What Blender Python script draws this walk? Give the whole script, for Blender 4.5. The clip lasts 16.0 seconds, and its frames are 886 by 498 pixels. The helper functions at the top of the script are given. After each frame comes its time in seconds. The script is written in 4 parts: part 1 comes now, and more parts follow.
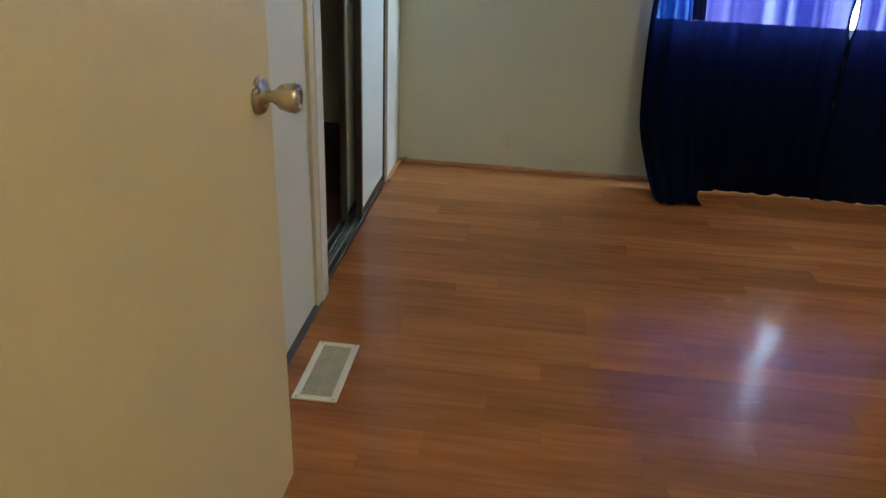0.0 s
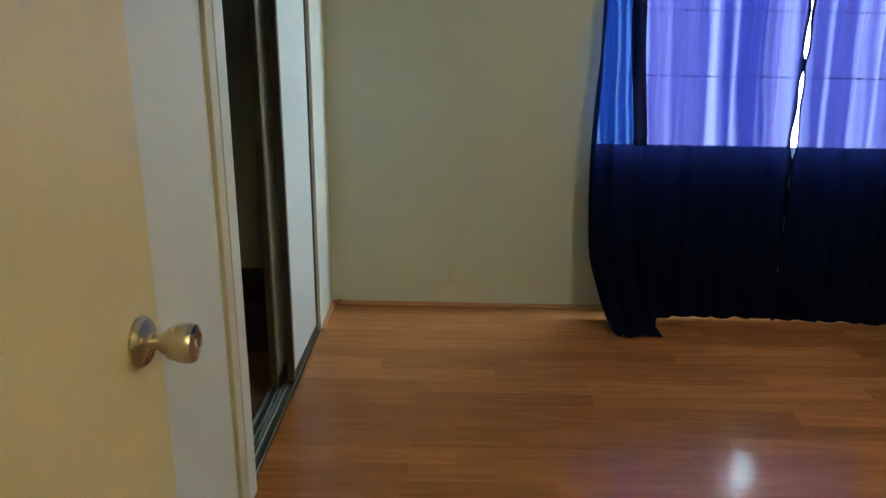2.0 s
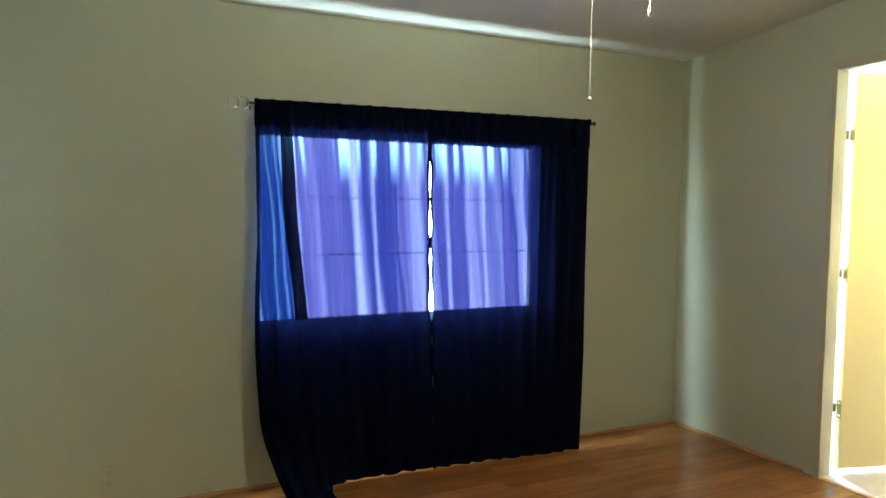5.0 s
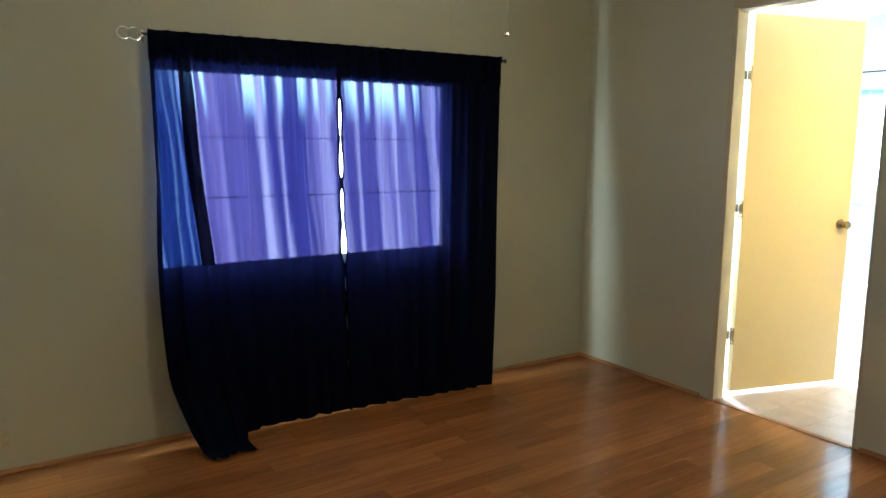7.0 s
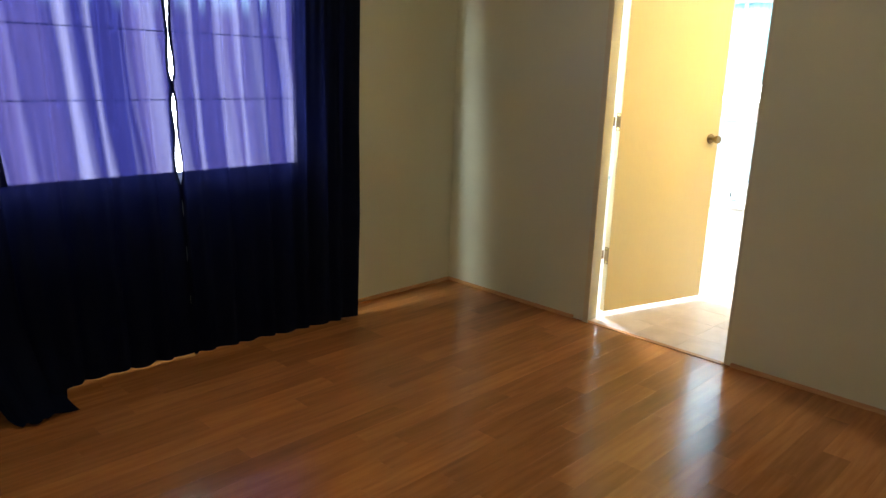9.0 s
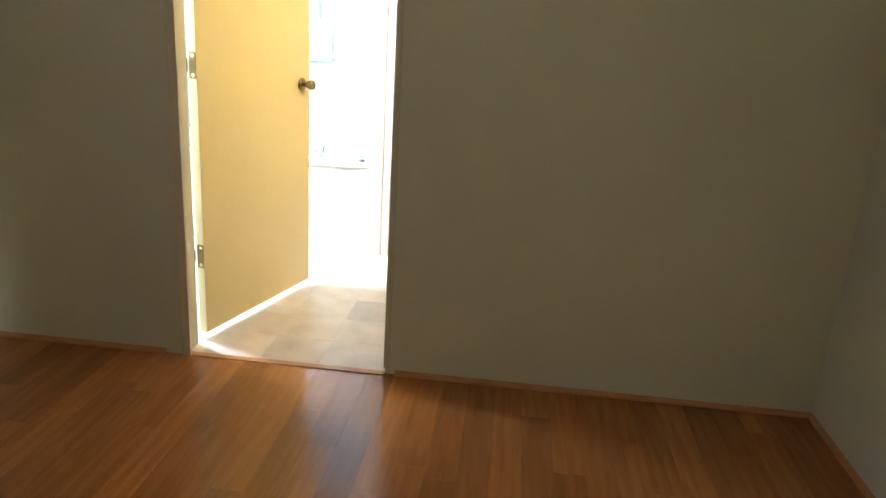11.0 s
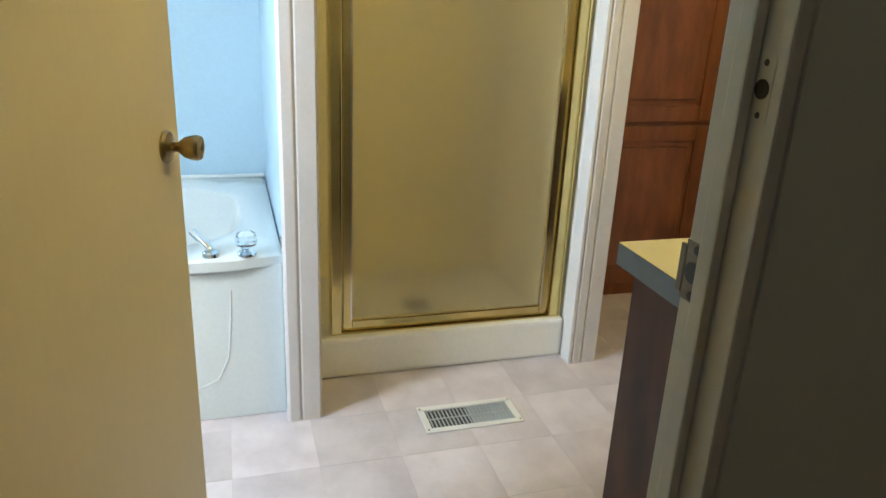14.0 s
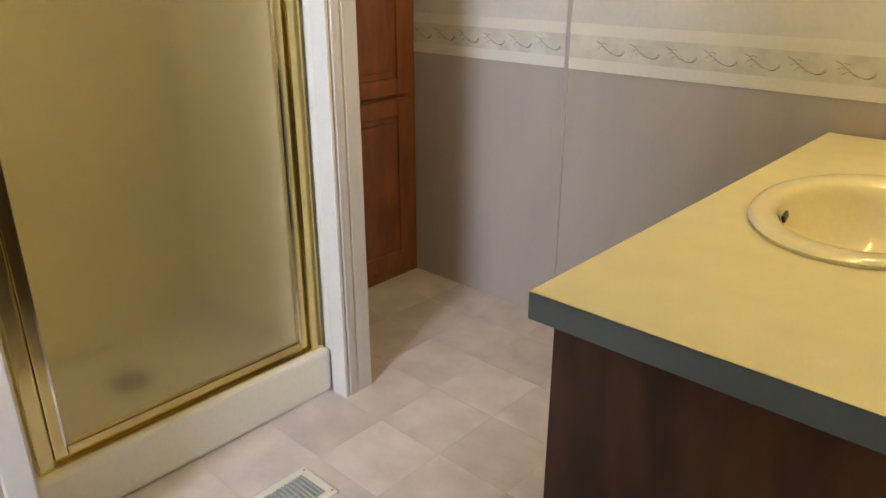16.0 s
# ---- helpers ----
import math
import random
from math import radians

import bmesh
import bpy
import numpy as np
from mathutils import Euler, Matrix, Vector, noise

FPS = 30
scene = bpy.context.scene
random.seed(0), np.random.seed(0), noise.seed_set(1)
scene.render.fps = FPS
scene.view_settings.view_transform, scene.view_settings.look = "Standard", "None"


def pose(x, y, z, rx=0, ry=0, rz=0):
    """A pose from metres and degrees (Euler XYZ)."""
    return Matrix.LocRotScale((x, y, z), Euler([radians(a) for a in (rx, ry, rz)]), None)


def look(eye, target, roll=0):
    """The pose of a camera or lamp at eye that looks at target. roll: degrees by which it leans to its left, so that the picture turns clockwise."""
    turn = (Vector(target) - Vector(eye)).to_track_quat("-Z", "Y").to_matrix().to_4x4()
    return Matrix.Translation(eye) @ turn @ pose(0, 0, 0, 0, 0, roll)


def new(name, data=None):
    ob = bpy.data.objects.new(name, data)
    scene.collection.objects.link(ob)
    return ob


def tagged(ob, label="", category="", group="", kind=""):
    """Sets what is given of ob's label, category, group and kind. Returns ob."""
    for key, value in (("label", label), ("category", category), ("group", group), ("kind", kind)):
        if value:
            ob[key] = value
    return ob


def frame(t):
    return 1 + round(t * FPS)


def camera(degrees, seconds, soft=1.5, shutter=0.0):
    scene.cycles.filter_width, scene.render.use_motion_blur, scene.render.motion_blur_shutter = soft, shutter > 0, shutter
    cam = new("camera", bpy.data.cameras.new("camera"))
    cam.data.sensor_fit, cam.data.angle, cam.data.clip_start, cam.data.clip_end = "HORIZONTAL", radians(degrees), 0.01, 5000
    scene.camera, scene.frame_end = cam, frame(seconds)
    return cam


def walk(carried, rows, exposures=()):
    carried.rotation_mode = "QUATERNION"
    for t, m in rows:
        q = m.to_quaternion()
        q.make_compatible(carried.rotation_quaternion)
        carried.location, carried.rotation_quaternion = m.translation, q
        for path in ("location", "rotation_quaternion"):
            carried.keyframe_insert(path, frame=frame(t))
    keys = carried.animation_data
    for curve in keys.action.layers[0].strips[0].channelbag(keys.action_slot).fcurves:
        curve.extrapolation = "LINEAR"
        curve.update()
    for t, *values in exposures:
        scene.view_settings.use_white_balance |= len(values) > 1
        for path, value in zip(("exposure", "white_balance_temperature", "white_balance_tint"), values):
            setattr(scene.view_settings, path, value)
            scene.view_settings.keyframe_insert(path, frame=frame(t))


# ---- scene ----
cam = camera(62.9, 16.0)
PATH = [
    (0, (0.623, -0.052, 1.226), (0.443, 1.748, 0.373), 2.6),
    (0.5, (0.588, 0.041, 1.246), (0.556, 1.875, 0.447), 4.1),
    (1, (0.546, 0.103, 1.273), (0.638, 1.962, 0.541), 2.0),
    (1.5, (0.549, 0.19, 1.291), (0.608, 2.069, 0.608), 1.5),
    (2, (0.565, 0.309, 1.316), (0.545, 2.216, 0.715), 0.9),
    (2.5, (0.565, 0.352, 1.343), (0.567, 2.292, 0.858), 1.0),
    (3, (0.541, 0.336, 1.388), (0.606, 2.29, 0.966), 1.5),
    (3.5, (0.475, 0.3, 1.379), (0.89, 2.236, 1.093), 0.3),
    (4, (0.467, 0.236, 1.363), (1.121, 2.119, 1.197), 1.0),
    (4.5, (0.501, 0.203, 1.359), (1.284, 2.039, 1.228), 0.8),
    (4.7, (0.501, 0.197, 1.359), (1.327, 2.014, 1.235), 0.7),
    (6.8, (0.494, 0.251, 1.367), (1.58, 1.911, 1.112), 1.0),
    (7, (0.489, 0.256, 1.36), (1.588, 1.902, 1.07), 0.6),
    (7.5, (0.475, 0.279, 1.337), (1.636, 1.867, 0.979), 1.7),
    (8, (0.49, 0.299, 1.318), (1.684, 1.838, 0.861), 1.1),
    (8.5, (0.565, 0.42, 1.29), (1.877, 1.848, 0.799), 1.5),
    (9, (0.692, 0.602, 1.276), (2.077, 1.958, 0.785), 1.9),
    (9.5, (0.782, 0.798, 1.253), (2.365, 1.902, 0.728), 2.3),
    (10, (0.934, 1.031, 1.227), (2.731, 1.723, 0.686), 0.9),
    (10.2, (1.032, 1.119, 1.222), (2.873, 1.669, 0.665), 1.7),
    (12.3, (2.281, 1.917, 1.213), (4.191, 1.814, 0.63), 2.5),
    (12.5, (2.425, 1.988, 1.207), (4.334, 1.844, 0.63), 2.4),
    (13, (2.727, 2.158, 1.218), (4.603, 1.847, 0.6), 1.0),
    (13.5, (3.032, 2.228, 1.204), (4.876, 1.783, 0.571), 1.7),
    (14, (3.306, 2.271, 1.2), (5.103, 1.717, 0.521), 2.7),
    (14.5, (3.524, 2.351, 1.196), (5.156, 1.479, 0.438), 0.4),
    (15, (3.671, 2.364, 1.193), (5.184, 1.29, 0.446), 0.8),
    (15.5, (3.788, 2.339, 1.199), (5.186, 1.147, 0.407), -0.1),
    (16, (3.851, 2.346, 1.205), (5.104, 0.975, 0.462), 0.0),
]
# stops along the walk
EXPOSURES = [(0, 1.35, 5550, 3), (2.5, 1.28, 5950, -6), (4.7, 1.3, 6150, -9), (7.0, 0.88, 6650, 4), (10.2, 0.85, 7900, 8), (12.5, -0.2, 6550, -2), (13.5, -0.78, 6500, 0), (14.5, -0.95, 6750, 4), (16.0, -0.98, 7050, 11)]
walk(cam, [(t, look(eye, target, roll)) for t, eye, target, roll in PATH], EXPOSURES)

# ---- world, sun, lamps and exposure are tuned here ----
NWIN = 128.0        # sky light in the bedroom window
EWIN = 12.0        # sky light in the tub window
BWIN = 180.0       # sky light in the bathroom's north window
FAN_GLOW = 14.5
HALL = 27.0
VANITY = 122.0

world = bpy.data.worlds.new("world")
scene.world = world
world.use_nodes = True
_wn = world.node_tree.nodes
_sky = _wn.new("ShaderNodeTexSky")
_sky.sky_type = 'NISHITA'
_sky.sun_disc = False
_sky.sun_elevation = radians(48)
_sky.sun_rotation = radians(200)
_wn["Background"].inputs[1].default_value = 0.1
world.node_tree.links.new(_sky.outputs[0], _wn["Background"].inputs[0])
walk_sun = new("sun", bpy.data.lights.new("sun", 'SUN'))
walk_sun.data.energy, walk_sun.data.angle, walk_sun.data.color = 2.5, radians(0.6), (1, 0.95, 0.88)
walk_sun.matrix_world = look((0, -10, 11), (-3.0, 0, 0))


def area_lamp(name, eye, target, w, h, power, colour):
    ob = new(name, bpy.data.lights.new(name, 'AREA'))
    ob.data.shape, ob.data.size, ob.data.size_y = 'RECTANGLE', w, h
    ob.data.energy, ob.data.color = power, colour
    ob.matrix_world = look(eye, target)
    return ob


area_lamp("window_sky", (1.96, 3.6065, 1.2175), (1.96, 0, 1.2175), 1.48, 0.885, NWIN, (0.72, 0.87, 1.0))
area_lamp("bath_north_sky", (4.46, 3.80, 1.47), (4.46, 0, 0.75), 0.60, 0.92, BWIN, (0.69, 0.79, 1.0))
area_lamp("bath_window_sky", (6.28, 3.03, 1.42), (3, 2.6, 0.6), 0.74, 0.74, EWIN, (0.62, 0.83, 1.0))

# ---- materials ----


def material(name, colour, rough=0.6, metal=0.0, colour2=None, scale=6.0, detail=6.0, stretch=(1, 1, 1), bump=0.0,
             bump_scale=60.0, spread=0.12, specular=0.5, fine=0.06, fine_scale=90.0, coat=0.0):
    """A surface with two scales of variation in colour, a varied roughness and fine relief."""
    m = bpy.data.materials.new(name)
    m.use_nodes = True
    t = m.node_tree
    n, l = t.nodes, t.links
    p = n["Principled BSDF"]
    co = n.new("ShaderNodeTexCoord")
    mp = n.new("ShaderNodeMapping")
    mp.inputs["Scale"].default_value = stretch
    l.new(co.outputs["Object"], mp.inputs["Vector"])
    big = n.new("ShaderNodeTexNoise")
    big.inputs["Scale"].default_value, big.inputs["Detail"].default_value = scale, detail
    l.new(mp.outputs[0], big.inputs["Vector"])
    small = n.new("ShaderNodeTexNoise")
    small.inputs["Scale"].default_value, small.inputs["Detail"].default_value = fine_scale, 3
    l.new(mp.outputs[0], small.inputs["Vector"])
    mix = n.new("ShaderNodeMix")
    mix.data_type = 'RGBA'
    c2 = colour2 or tuple(max(0.0, c * (1 - spread)) for c in colour)
    mix.inputs[6].default_value, mix.inputs[7].default_value = (*colour, 1), (*c2, 1)
    ramp = n.new("ShaderNodeMapRange")
    ramp.inputs[1].default_value, ramp.inputs[2].default_value = 0.35, 0.65
    l.new(big.outputs[0], ramp.inputs[0])
    l.new(ramp.outputs[0], mix.inputs[0])
    hsv = n.new("ShaderNodeHueSaturation")
    val = n.new("ShaderNodeMapRange")
    val.inputs[3].default_value, val.inputs[4].default_value = 1 - fine, 1 + fine
    l.new(small.outputs[0], val.inputs[0])
    l.new(val.outputs[0], hsv.inputs["Value"])
    l.new(mix.outputs[2], hsv.inputs["Color"])
    l.new(hsv.outputs[0], p.inputs["Base Color"])
    rr = n.new("ShaderNodeMapRange")
    rr.inputs[3].default_value, rr.inputs[4].default_value = max(0.02, rough - 0.06), min(1, rough + 0.06)
    l.new(big.outputs[0], rr.inputs[0])
    l.new(rr.outputs[0], p.inputs["Roughness"])
    p.inputs["Metallic"].default_value = metal
    p.inputs["Specular IOR Level"].default_value = specular
    p.inputs["Coat Weight"].default_value = coat
    if bump:
        b = n.new("ShaderNodeBump")
        b.inputs["Strength"].default_value, b.inputs["Distance"].default_value = bump, 0.004
        tex = n.new("ShaderNodeTexNoise")
        tex.inputs["Scale"].default_value, tex.inputs["Detail"].default_value = bump_scale, 4
        l.new(mp.outputs[0], tex.inputs["Vector"])
        l.new(tex.outputs[0], b.inputs["Height"])
        l.new(b.outputs[0], p.inputs["Normal"])
    return m


def emitter(name, colour, strength):
    m = bpy.data.materials.new(name)
    m.use_nodes = True
    p = m.node_tree.nodes["Principled BSDF"]
    p.inputs["Base Color"].default_value = (0.9, 0.88, 0.82, 1)
    p.inputs["Emission Color"].default_value = (*colour, 1)
    p.inputs["Emission Strength"].default_value = strength
    return m


def glass(name, rough, colour=(1, 1, 1)):
    m = bpy.data.materials.new(name)
    m.use_nodes = True
    p = m.node_tree.nodes["Principled BSDF"]
    p.inputs["Base Color"].default_value = (*colour, 1)
    p.inputs["Roughness"].default_value = rough
    p.inputs["Transmission Weight"].default_value = 1
    p.inputs["IOR"].default_value = 1.45
    return m


def plank_material(name, light, dark, rough):
    """Wood: grain along x, tone by piece."""
    m = material(name, light, rough, colour2=dark, scale=3.0, detail=8, stretch=(1.2, 14, 14), bump=0.004, bump_scale=12,
                 fine=0.045, fine_scale=14, specular=0.36)
    t = m.node_tree
    n, l = t.nodes, t.links
    p = n["Principled BSDF"]
    src = p.inputs["Base Color"].links[0].from_socket
    info = n.new("ShaderNodeObjectInfo")
    tone = n.new("ShaderNodeMapRange")
    tone.inputs[3].default_value, tone.inputs[4].default_value = 0.76, 1.16
    l.new(info.outputs["Random"], tone.inputs[0])
    hsv = n.new("ShaderNodeHueSaturation")
    l.new(tone.outputs[0], hsv.inputs["Value"])
    l.new(src, hsv.inputs["Color"])
    l.new(hsv.outputs[0], p.inputs["Base Color"])
    # shift the grain from piece to piece
    mp = [x for x in n if x.bl_idname == "ShaderNodeMapping"][0]
    off = n.new("ShaderNodeCombineXYZ")
    mul = n.new("ShaderNodeMath")
    mul.operation = 'MULTIPLY'
    mul.inputs[1].default_value = 37.0
    l.new(info.outputs["Random"], mul.inputs[0])
    l.new(mul.outputs[0], off.inputs[0])
    l.new(mul.outputs[0], off.inputs[2])
    l.new(off.outputs[0], mp.inputs["Location"])
    return m


def tile_material(name):
    m = material(name, (0.66, 0.59, 0.585), 0.42, colour2=(0.53, 0.465, 0.465), scale=7, detail=7, fine=0.05, fine_scale=60)
    t = m.node_tree
    n, l = t.nodes, t.links
    p = n["Principled BSDF"]
    src = p.inputs["Base Color"].links[0].from_socket
    info = n.new("ShaderNodeObjectInfo")
    tone = n.new("ShaderNodeMapRange")
    tone.inputs[3].default_value, tone.inputs[4].default_value = 0.88, 1.10
    l.new(info.outputs["Random"], tone.inputs[0])
    mp = [x for x in n if x.bl_idname == "ShaderNodeMapping"][0]
    mul = n.new("ShaderNodeMath")
    mul.operation = 'MULTIPLY'
    mul.inputs[1].default_value = 53.0
    l.new(info.outputs["Random"], mul.inputs[0])
    off = n.new("ShaderNodeCombineXYZ")
    l.new(mul.outputs[0], off.inputs[0])
    l.new(mul.outputs[0], off.inputs[1])
    l.new(off.outputs[0], mp.inputs["Location"])
    hsv = n.new("ShaderNodeHueSaturation")
    l.new(tone.outputs[0], hsv.inputs["Value"])
    l.new(src, hsv.inputs["Color"])
    l.new(hsv.outputs[0], p.inputs["Base Color"])
    return m


def curtain_material():
    """Thin navy voile: almost black by reflected light; daylight comes through violet and blue. Light and shade of the
    folds and the bright top under the rod pocket are painted into the transmitted colour."""
    m = bpy.data.materials.new("navy_voile")
    m.use_nodes = True
    t = m.node_tree
    n, l = t.nodes, t.links
    n.remove(n["Principled BSDF"])
    out = n["Material Output"]
    co = n.new("ShaderNodeTexCoord")
    xyz = n.new("ShaderNodeSeparateXYZ")
    l.new(co.outputs["Object"], xyz.inputs[0])

    # the painted folds lean and waver a little on their way down
    waver = n.new("ShaderNodeTexNoise")
    waver.inputs["Scale"].default_value, waver.inputs["Detail"].default_value = 2.2, 1
    l.new(co.outputs["Object"], waver.inputs["Vector"])
    w1 = n.new("ShaderNodeMath")
    w1.operation = 'MULTIPLY_ADD'
    w1.inputs[1].default_value = 0.035
    l.new(waver.outputs[0], w1.inputs[0])
    l.new(xyz.outputs[0], w1.inputs[2])
    w2_ = n.new("ShaderNodeMath")
    w2_.operation = 'MULTIPLY_ADD'
    w2_.inputs[1].default_value = 0.07
    l.new(xyz.outputs[2], w2_.inputs[0])
    l.new(w1.outputs[0], w2_.inputs[2])
    lean = n.new("ShaderNodeCombineXYZ")
    l.new(w2_.outputs[0], lean.inputs[0])
    l.new(xyz.outputs[2], lean.inputs[2])

    def fold_light(sx, sz, scale, lo, hi, a, b):
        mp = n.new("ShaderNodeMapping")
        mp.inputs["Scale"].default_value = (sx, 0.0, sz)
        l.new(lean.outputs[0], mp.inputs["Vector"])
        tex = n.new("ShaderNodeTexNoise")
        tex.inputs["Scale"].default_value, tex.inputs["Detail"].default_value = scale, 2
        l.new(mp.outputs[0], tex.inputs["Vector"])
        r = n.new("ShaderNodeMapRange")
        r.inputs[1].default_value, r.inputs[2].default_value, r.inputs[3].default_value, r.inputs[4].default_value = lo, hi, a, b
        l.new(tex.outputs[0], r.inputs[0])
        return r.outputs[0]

    def blend(fac, a, b):
        x = n.new("ShaderNodeMix")
        x.data_type = 'RGBA'
        l.new(fac, x.inputs[0])
        for k, v in ((6, a), (7, b)):
            if isinstance(v, tuple):
                x.inputs[k].default_value = (*v, 1)
            else:
                l.new(v, x.inputs[k])
        return x.outputs[2]

    # lit and shaded folds, painted as bands of transmitted colour
    hue = blend(fold_light(4.6, 0.05, 1.2, 0.44, 0.66, 0, 1), (0.0008, 0.0007, 0.0044), (0.0038, 0.0029, 0.0090))
    soft = blend(fold_light(8.5, 0.06, 1.5, 0.46, 0.66, 0, 1), hue, (0.0100, 0.0095, 0.0180))
    fine = blend(fold_light(24.0, 0.08, 1.5, 0.52, 0.70, 0, 0.45), soft, (0.0010, 0.0008, 0.0046))
    # the outer strip hangs in narrow blue pleats, their light and dark painted too
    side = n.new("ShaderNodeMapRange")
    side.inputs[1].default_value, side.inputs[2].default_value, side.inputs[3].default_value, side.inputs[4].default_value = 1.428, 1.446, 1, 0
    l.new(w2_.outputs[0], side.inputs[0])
    pleats = blend(fold_light(34.0, 0.25, 1.5, 0.50, 0.64, 0, 1), (0.0001, 0.0004, 0.0026), (0.0030, 0.0054, 0.0115))
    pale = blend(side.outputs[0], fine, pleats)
    # painted glow: the colour brightens towards the top of the window
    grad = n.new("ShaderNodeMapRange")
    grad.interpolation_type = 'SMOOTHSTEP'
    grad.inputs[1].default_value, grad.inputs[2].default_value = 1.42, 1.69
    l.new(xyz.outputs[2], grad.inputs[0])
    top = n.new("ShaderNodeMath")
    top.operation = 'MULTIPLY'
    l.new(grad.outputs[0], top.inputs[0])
    l.new(fold_light(11.0, 0.1, 1.4, 0.48, 0.58, 0.02, 1), top.inputs[1])
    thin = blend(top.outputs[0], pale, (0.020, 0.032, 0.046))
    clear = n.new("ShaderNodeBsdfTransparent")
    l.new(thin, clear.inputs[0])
    dif = n.new("ShaderNodeBsdfDiffuse")
    dif.inputs[0].default_value = (0.0048, 0.0070, 0.0168, 1)
    tra = n.new("ShaderNodeBsdfTranslucent")
    tra.inputs[0].default_value = (0.0002, 0.0003, 0.0020, 1)
    a = n.new("ShaderNodeAddShader")
    l.new(dif.outputs[0], a.inputs[0])
    l.new(tra.outputs[0], a.inputs[1])
    c = n.new("ShaderNodeAddShader")
    l.new(a.outputs[0], c.inputs[0])
    l.new(clear.outputs[0], c.inputs[1])
    l.new(c.outputs[0], out.inputs[0])
    return m


M_WALL = material("vinyl_wall", (0.60, 0.61, 0.49), 0.55, scale=1.3, spread=0.06, bump=0.06, bump_scale=220, fine=0.03,
                  fine_scale=160)
M_CEIL = material("ceiling_board", (0.74, 0.71, 0.64), 0.8, scale=2, spread=0.05, bump=0.2, bump_scale=90, fine=0.05)
M_WESTWALL = material("pale_closet_wall", (0.68, 0.67, 0.60), 0.5, scale=1.5, spread=0.05, bump=0.04, bump_scale=160, fine=0.03)
M_WHITE = material("white_trim", (0.70, 0.68, 0.64), 0.42, scale=4, spread=0.06, bump=0.03, bump_scale=120)
M_CREAMTRIM = material("cream_trim", (0.62, 0.56, 0.40), 0.45, scale=4, spread=0.08, bump=0.03)
M_JAMB = material("jamb_paint", (0.56, 0.54, 0.44), 0.45, scale=4, spread=0.08, bump=0.03, bump_scale=120)
# the white trim darkened: shade of the west-facing casings put into the colour
M_FLUTE = material("casing_paint_shaded", (0.58, 0.54, 0.51), 0.45, scale=4, spread=0.06, bump=0.03, bump_scale=120)
M_PANELWHITE = material("white_panel", (0.72, 0.74, 0.74), 0.38, scale=2, spread=0.05, bump=0.03, bump_scale=150)
M_DOOR = material("almond_door", (0.73, 0.64, 0.42), 0.45, scale=2, stretch=(1, 1, 0.3), spread=0.05, bump=0.05,
                  bump_scale=140, fine=0.03)
M_TANDOOR = material("tan_door", (0.70, 0.57, 0.31), 0.45, scale=2, stretch=(1, 1, 0.3), spread=0.05, bump=0.05, bump_scale=140, fine=0.03)
M_BASE = material("oak_moulding", (0.50, 0.25, 0.11), 0.45, colour2=(0.40, 0.18, 0.07), scale=5, stretch=(2, 2, 12))
M_DARKBASE = material("dark_base", (0.06, 0.055, 0.05), 0.5)
M_FLOOR = plank_material("laminate_plank", (0.390, 0.156, 0.049), (0.300, 0.113, 0.033), 0.17)
M_SUB = material("sub_floor", (0.08, 0.04, 0.02), 0.8)
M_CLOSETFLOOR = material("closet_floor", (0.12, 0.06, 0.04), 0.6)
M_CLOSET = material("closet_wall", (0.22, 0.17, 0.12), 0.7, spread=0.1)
M_NICKEL = material("brushed_nickel", (0.62, 0.57, 0.48), 0.28, 1.0, scale=30, spread=0.08)
M_BRASS = material("polished_brass", (0.67, 0.54, 0.23), 0.17, 1.0, scale=8, spread=0.12, fine=0.04)
# strike plate metal, darkened to stand for the shade on the jamb
M_STRIKE = material("strike_steel_shaded", (0.20, 0.17, 0.13), 0.4, 0.9, scale=20, spread=0.25)
M_OLDBRASS = material("aged_brass", (0.40, 0.32, 0.19), 0.30, 1.0, scale=20, spread=0.25)
M_HINGE = material("bronze_hinge", (0.30, 0.22, 0.12), 0.45, 0.6, scale=20, spread=0.2)
M_ALU = material("track_aluminium", (0.52, 0.56, 0.55), 0.3, 1.0, scale=20, spread=0.15)
M_BRONZE = material("bronze_stile", (0.075, 0.062, 0.045), 0.4, 0.4)
M_BLACK = material("black_plastic_hole_shade", (0.015, 0.014, 0.014), 0.5)
M_DARKGAP = material("duct_dark", (0.085, 0.082, 0.078), 0.8)
M_DAMPER = material("damper_plate", (0.40, 0.42, 0.42), 0.5)
M_FIN = material("vent_fin", (0.40, 0.41, 0.40), 0.4, scale=20, spread=0.1)
M_VENT = material("vent_enamel", (0.76, 0.74, 0.68), 0.35, scale=10, spread=0.06)
M_VENTCORE = material("vent_louvre", (0.48, 0.48, 0.42), 0.4, scale=20, spread=0.1)
M_ROD = material("curtain_rod_metal", (0.08, 0.075, 0.07), 0.35, 0.9)
M_WIRE = material("silver_wire", (0.7, 0.7, 0.68), 0.25, 1.0)
M_CURTAIN = curtain_material()
M_PANE = glass("window_pane", 0.0)
M_FROST = glass("obscure_glass", 0.24, (0.97, 0.95, 0.87))
_fn, _fl = M_FROST.node_tree.nodes, M_FROST.node_tree.links
_fd, _ft, _fa, _fm = _fn.new("ShaderNodeBsdfDiffuse"), _fn.new("ShaderNodeBsdfTranslucent"), _fn.new("ShaderNodeMixShader"), _fn.new("ShaderNodeMixShader")
_fd.inputs[0].default_value, _ft.inputs[0].default_value = (0.84, 0.77, 0.52, 1), (0.84, 0.77, 0.52, 1)
_fa.inputs[0].default_value, _fm.inputs[0].default_value = 0.4, 0.16
_fl.new(_fd.outputs[0], _fa.inputs[1])
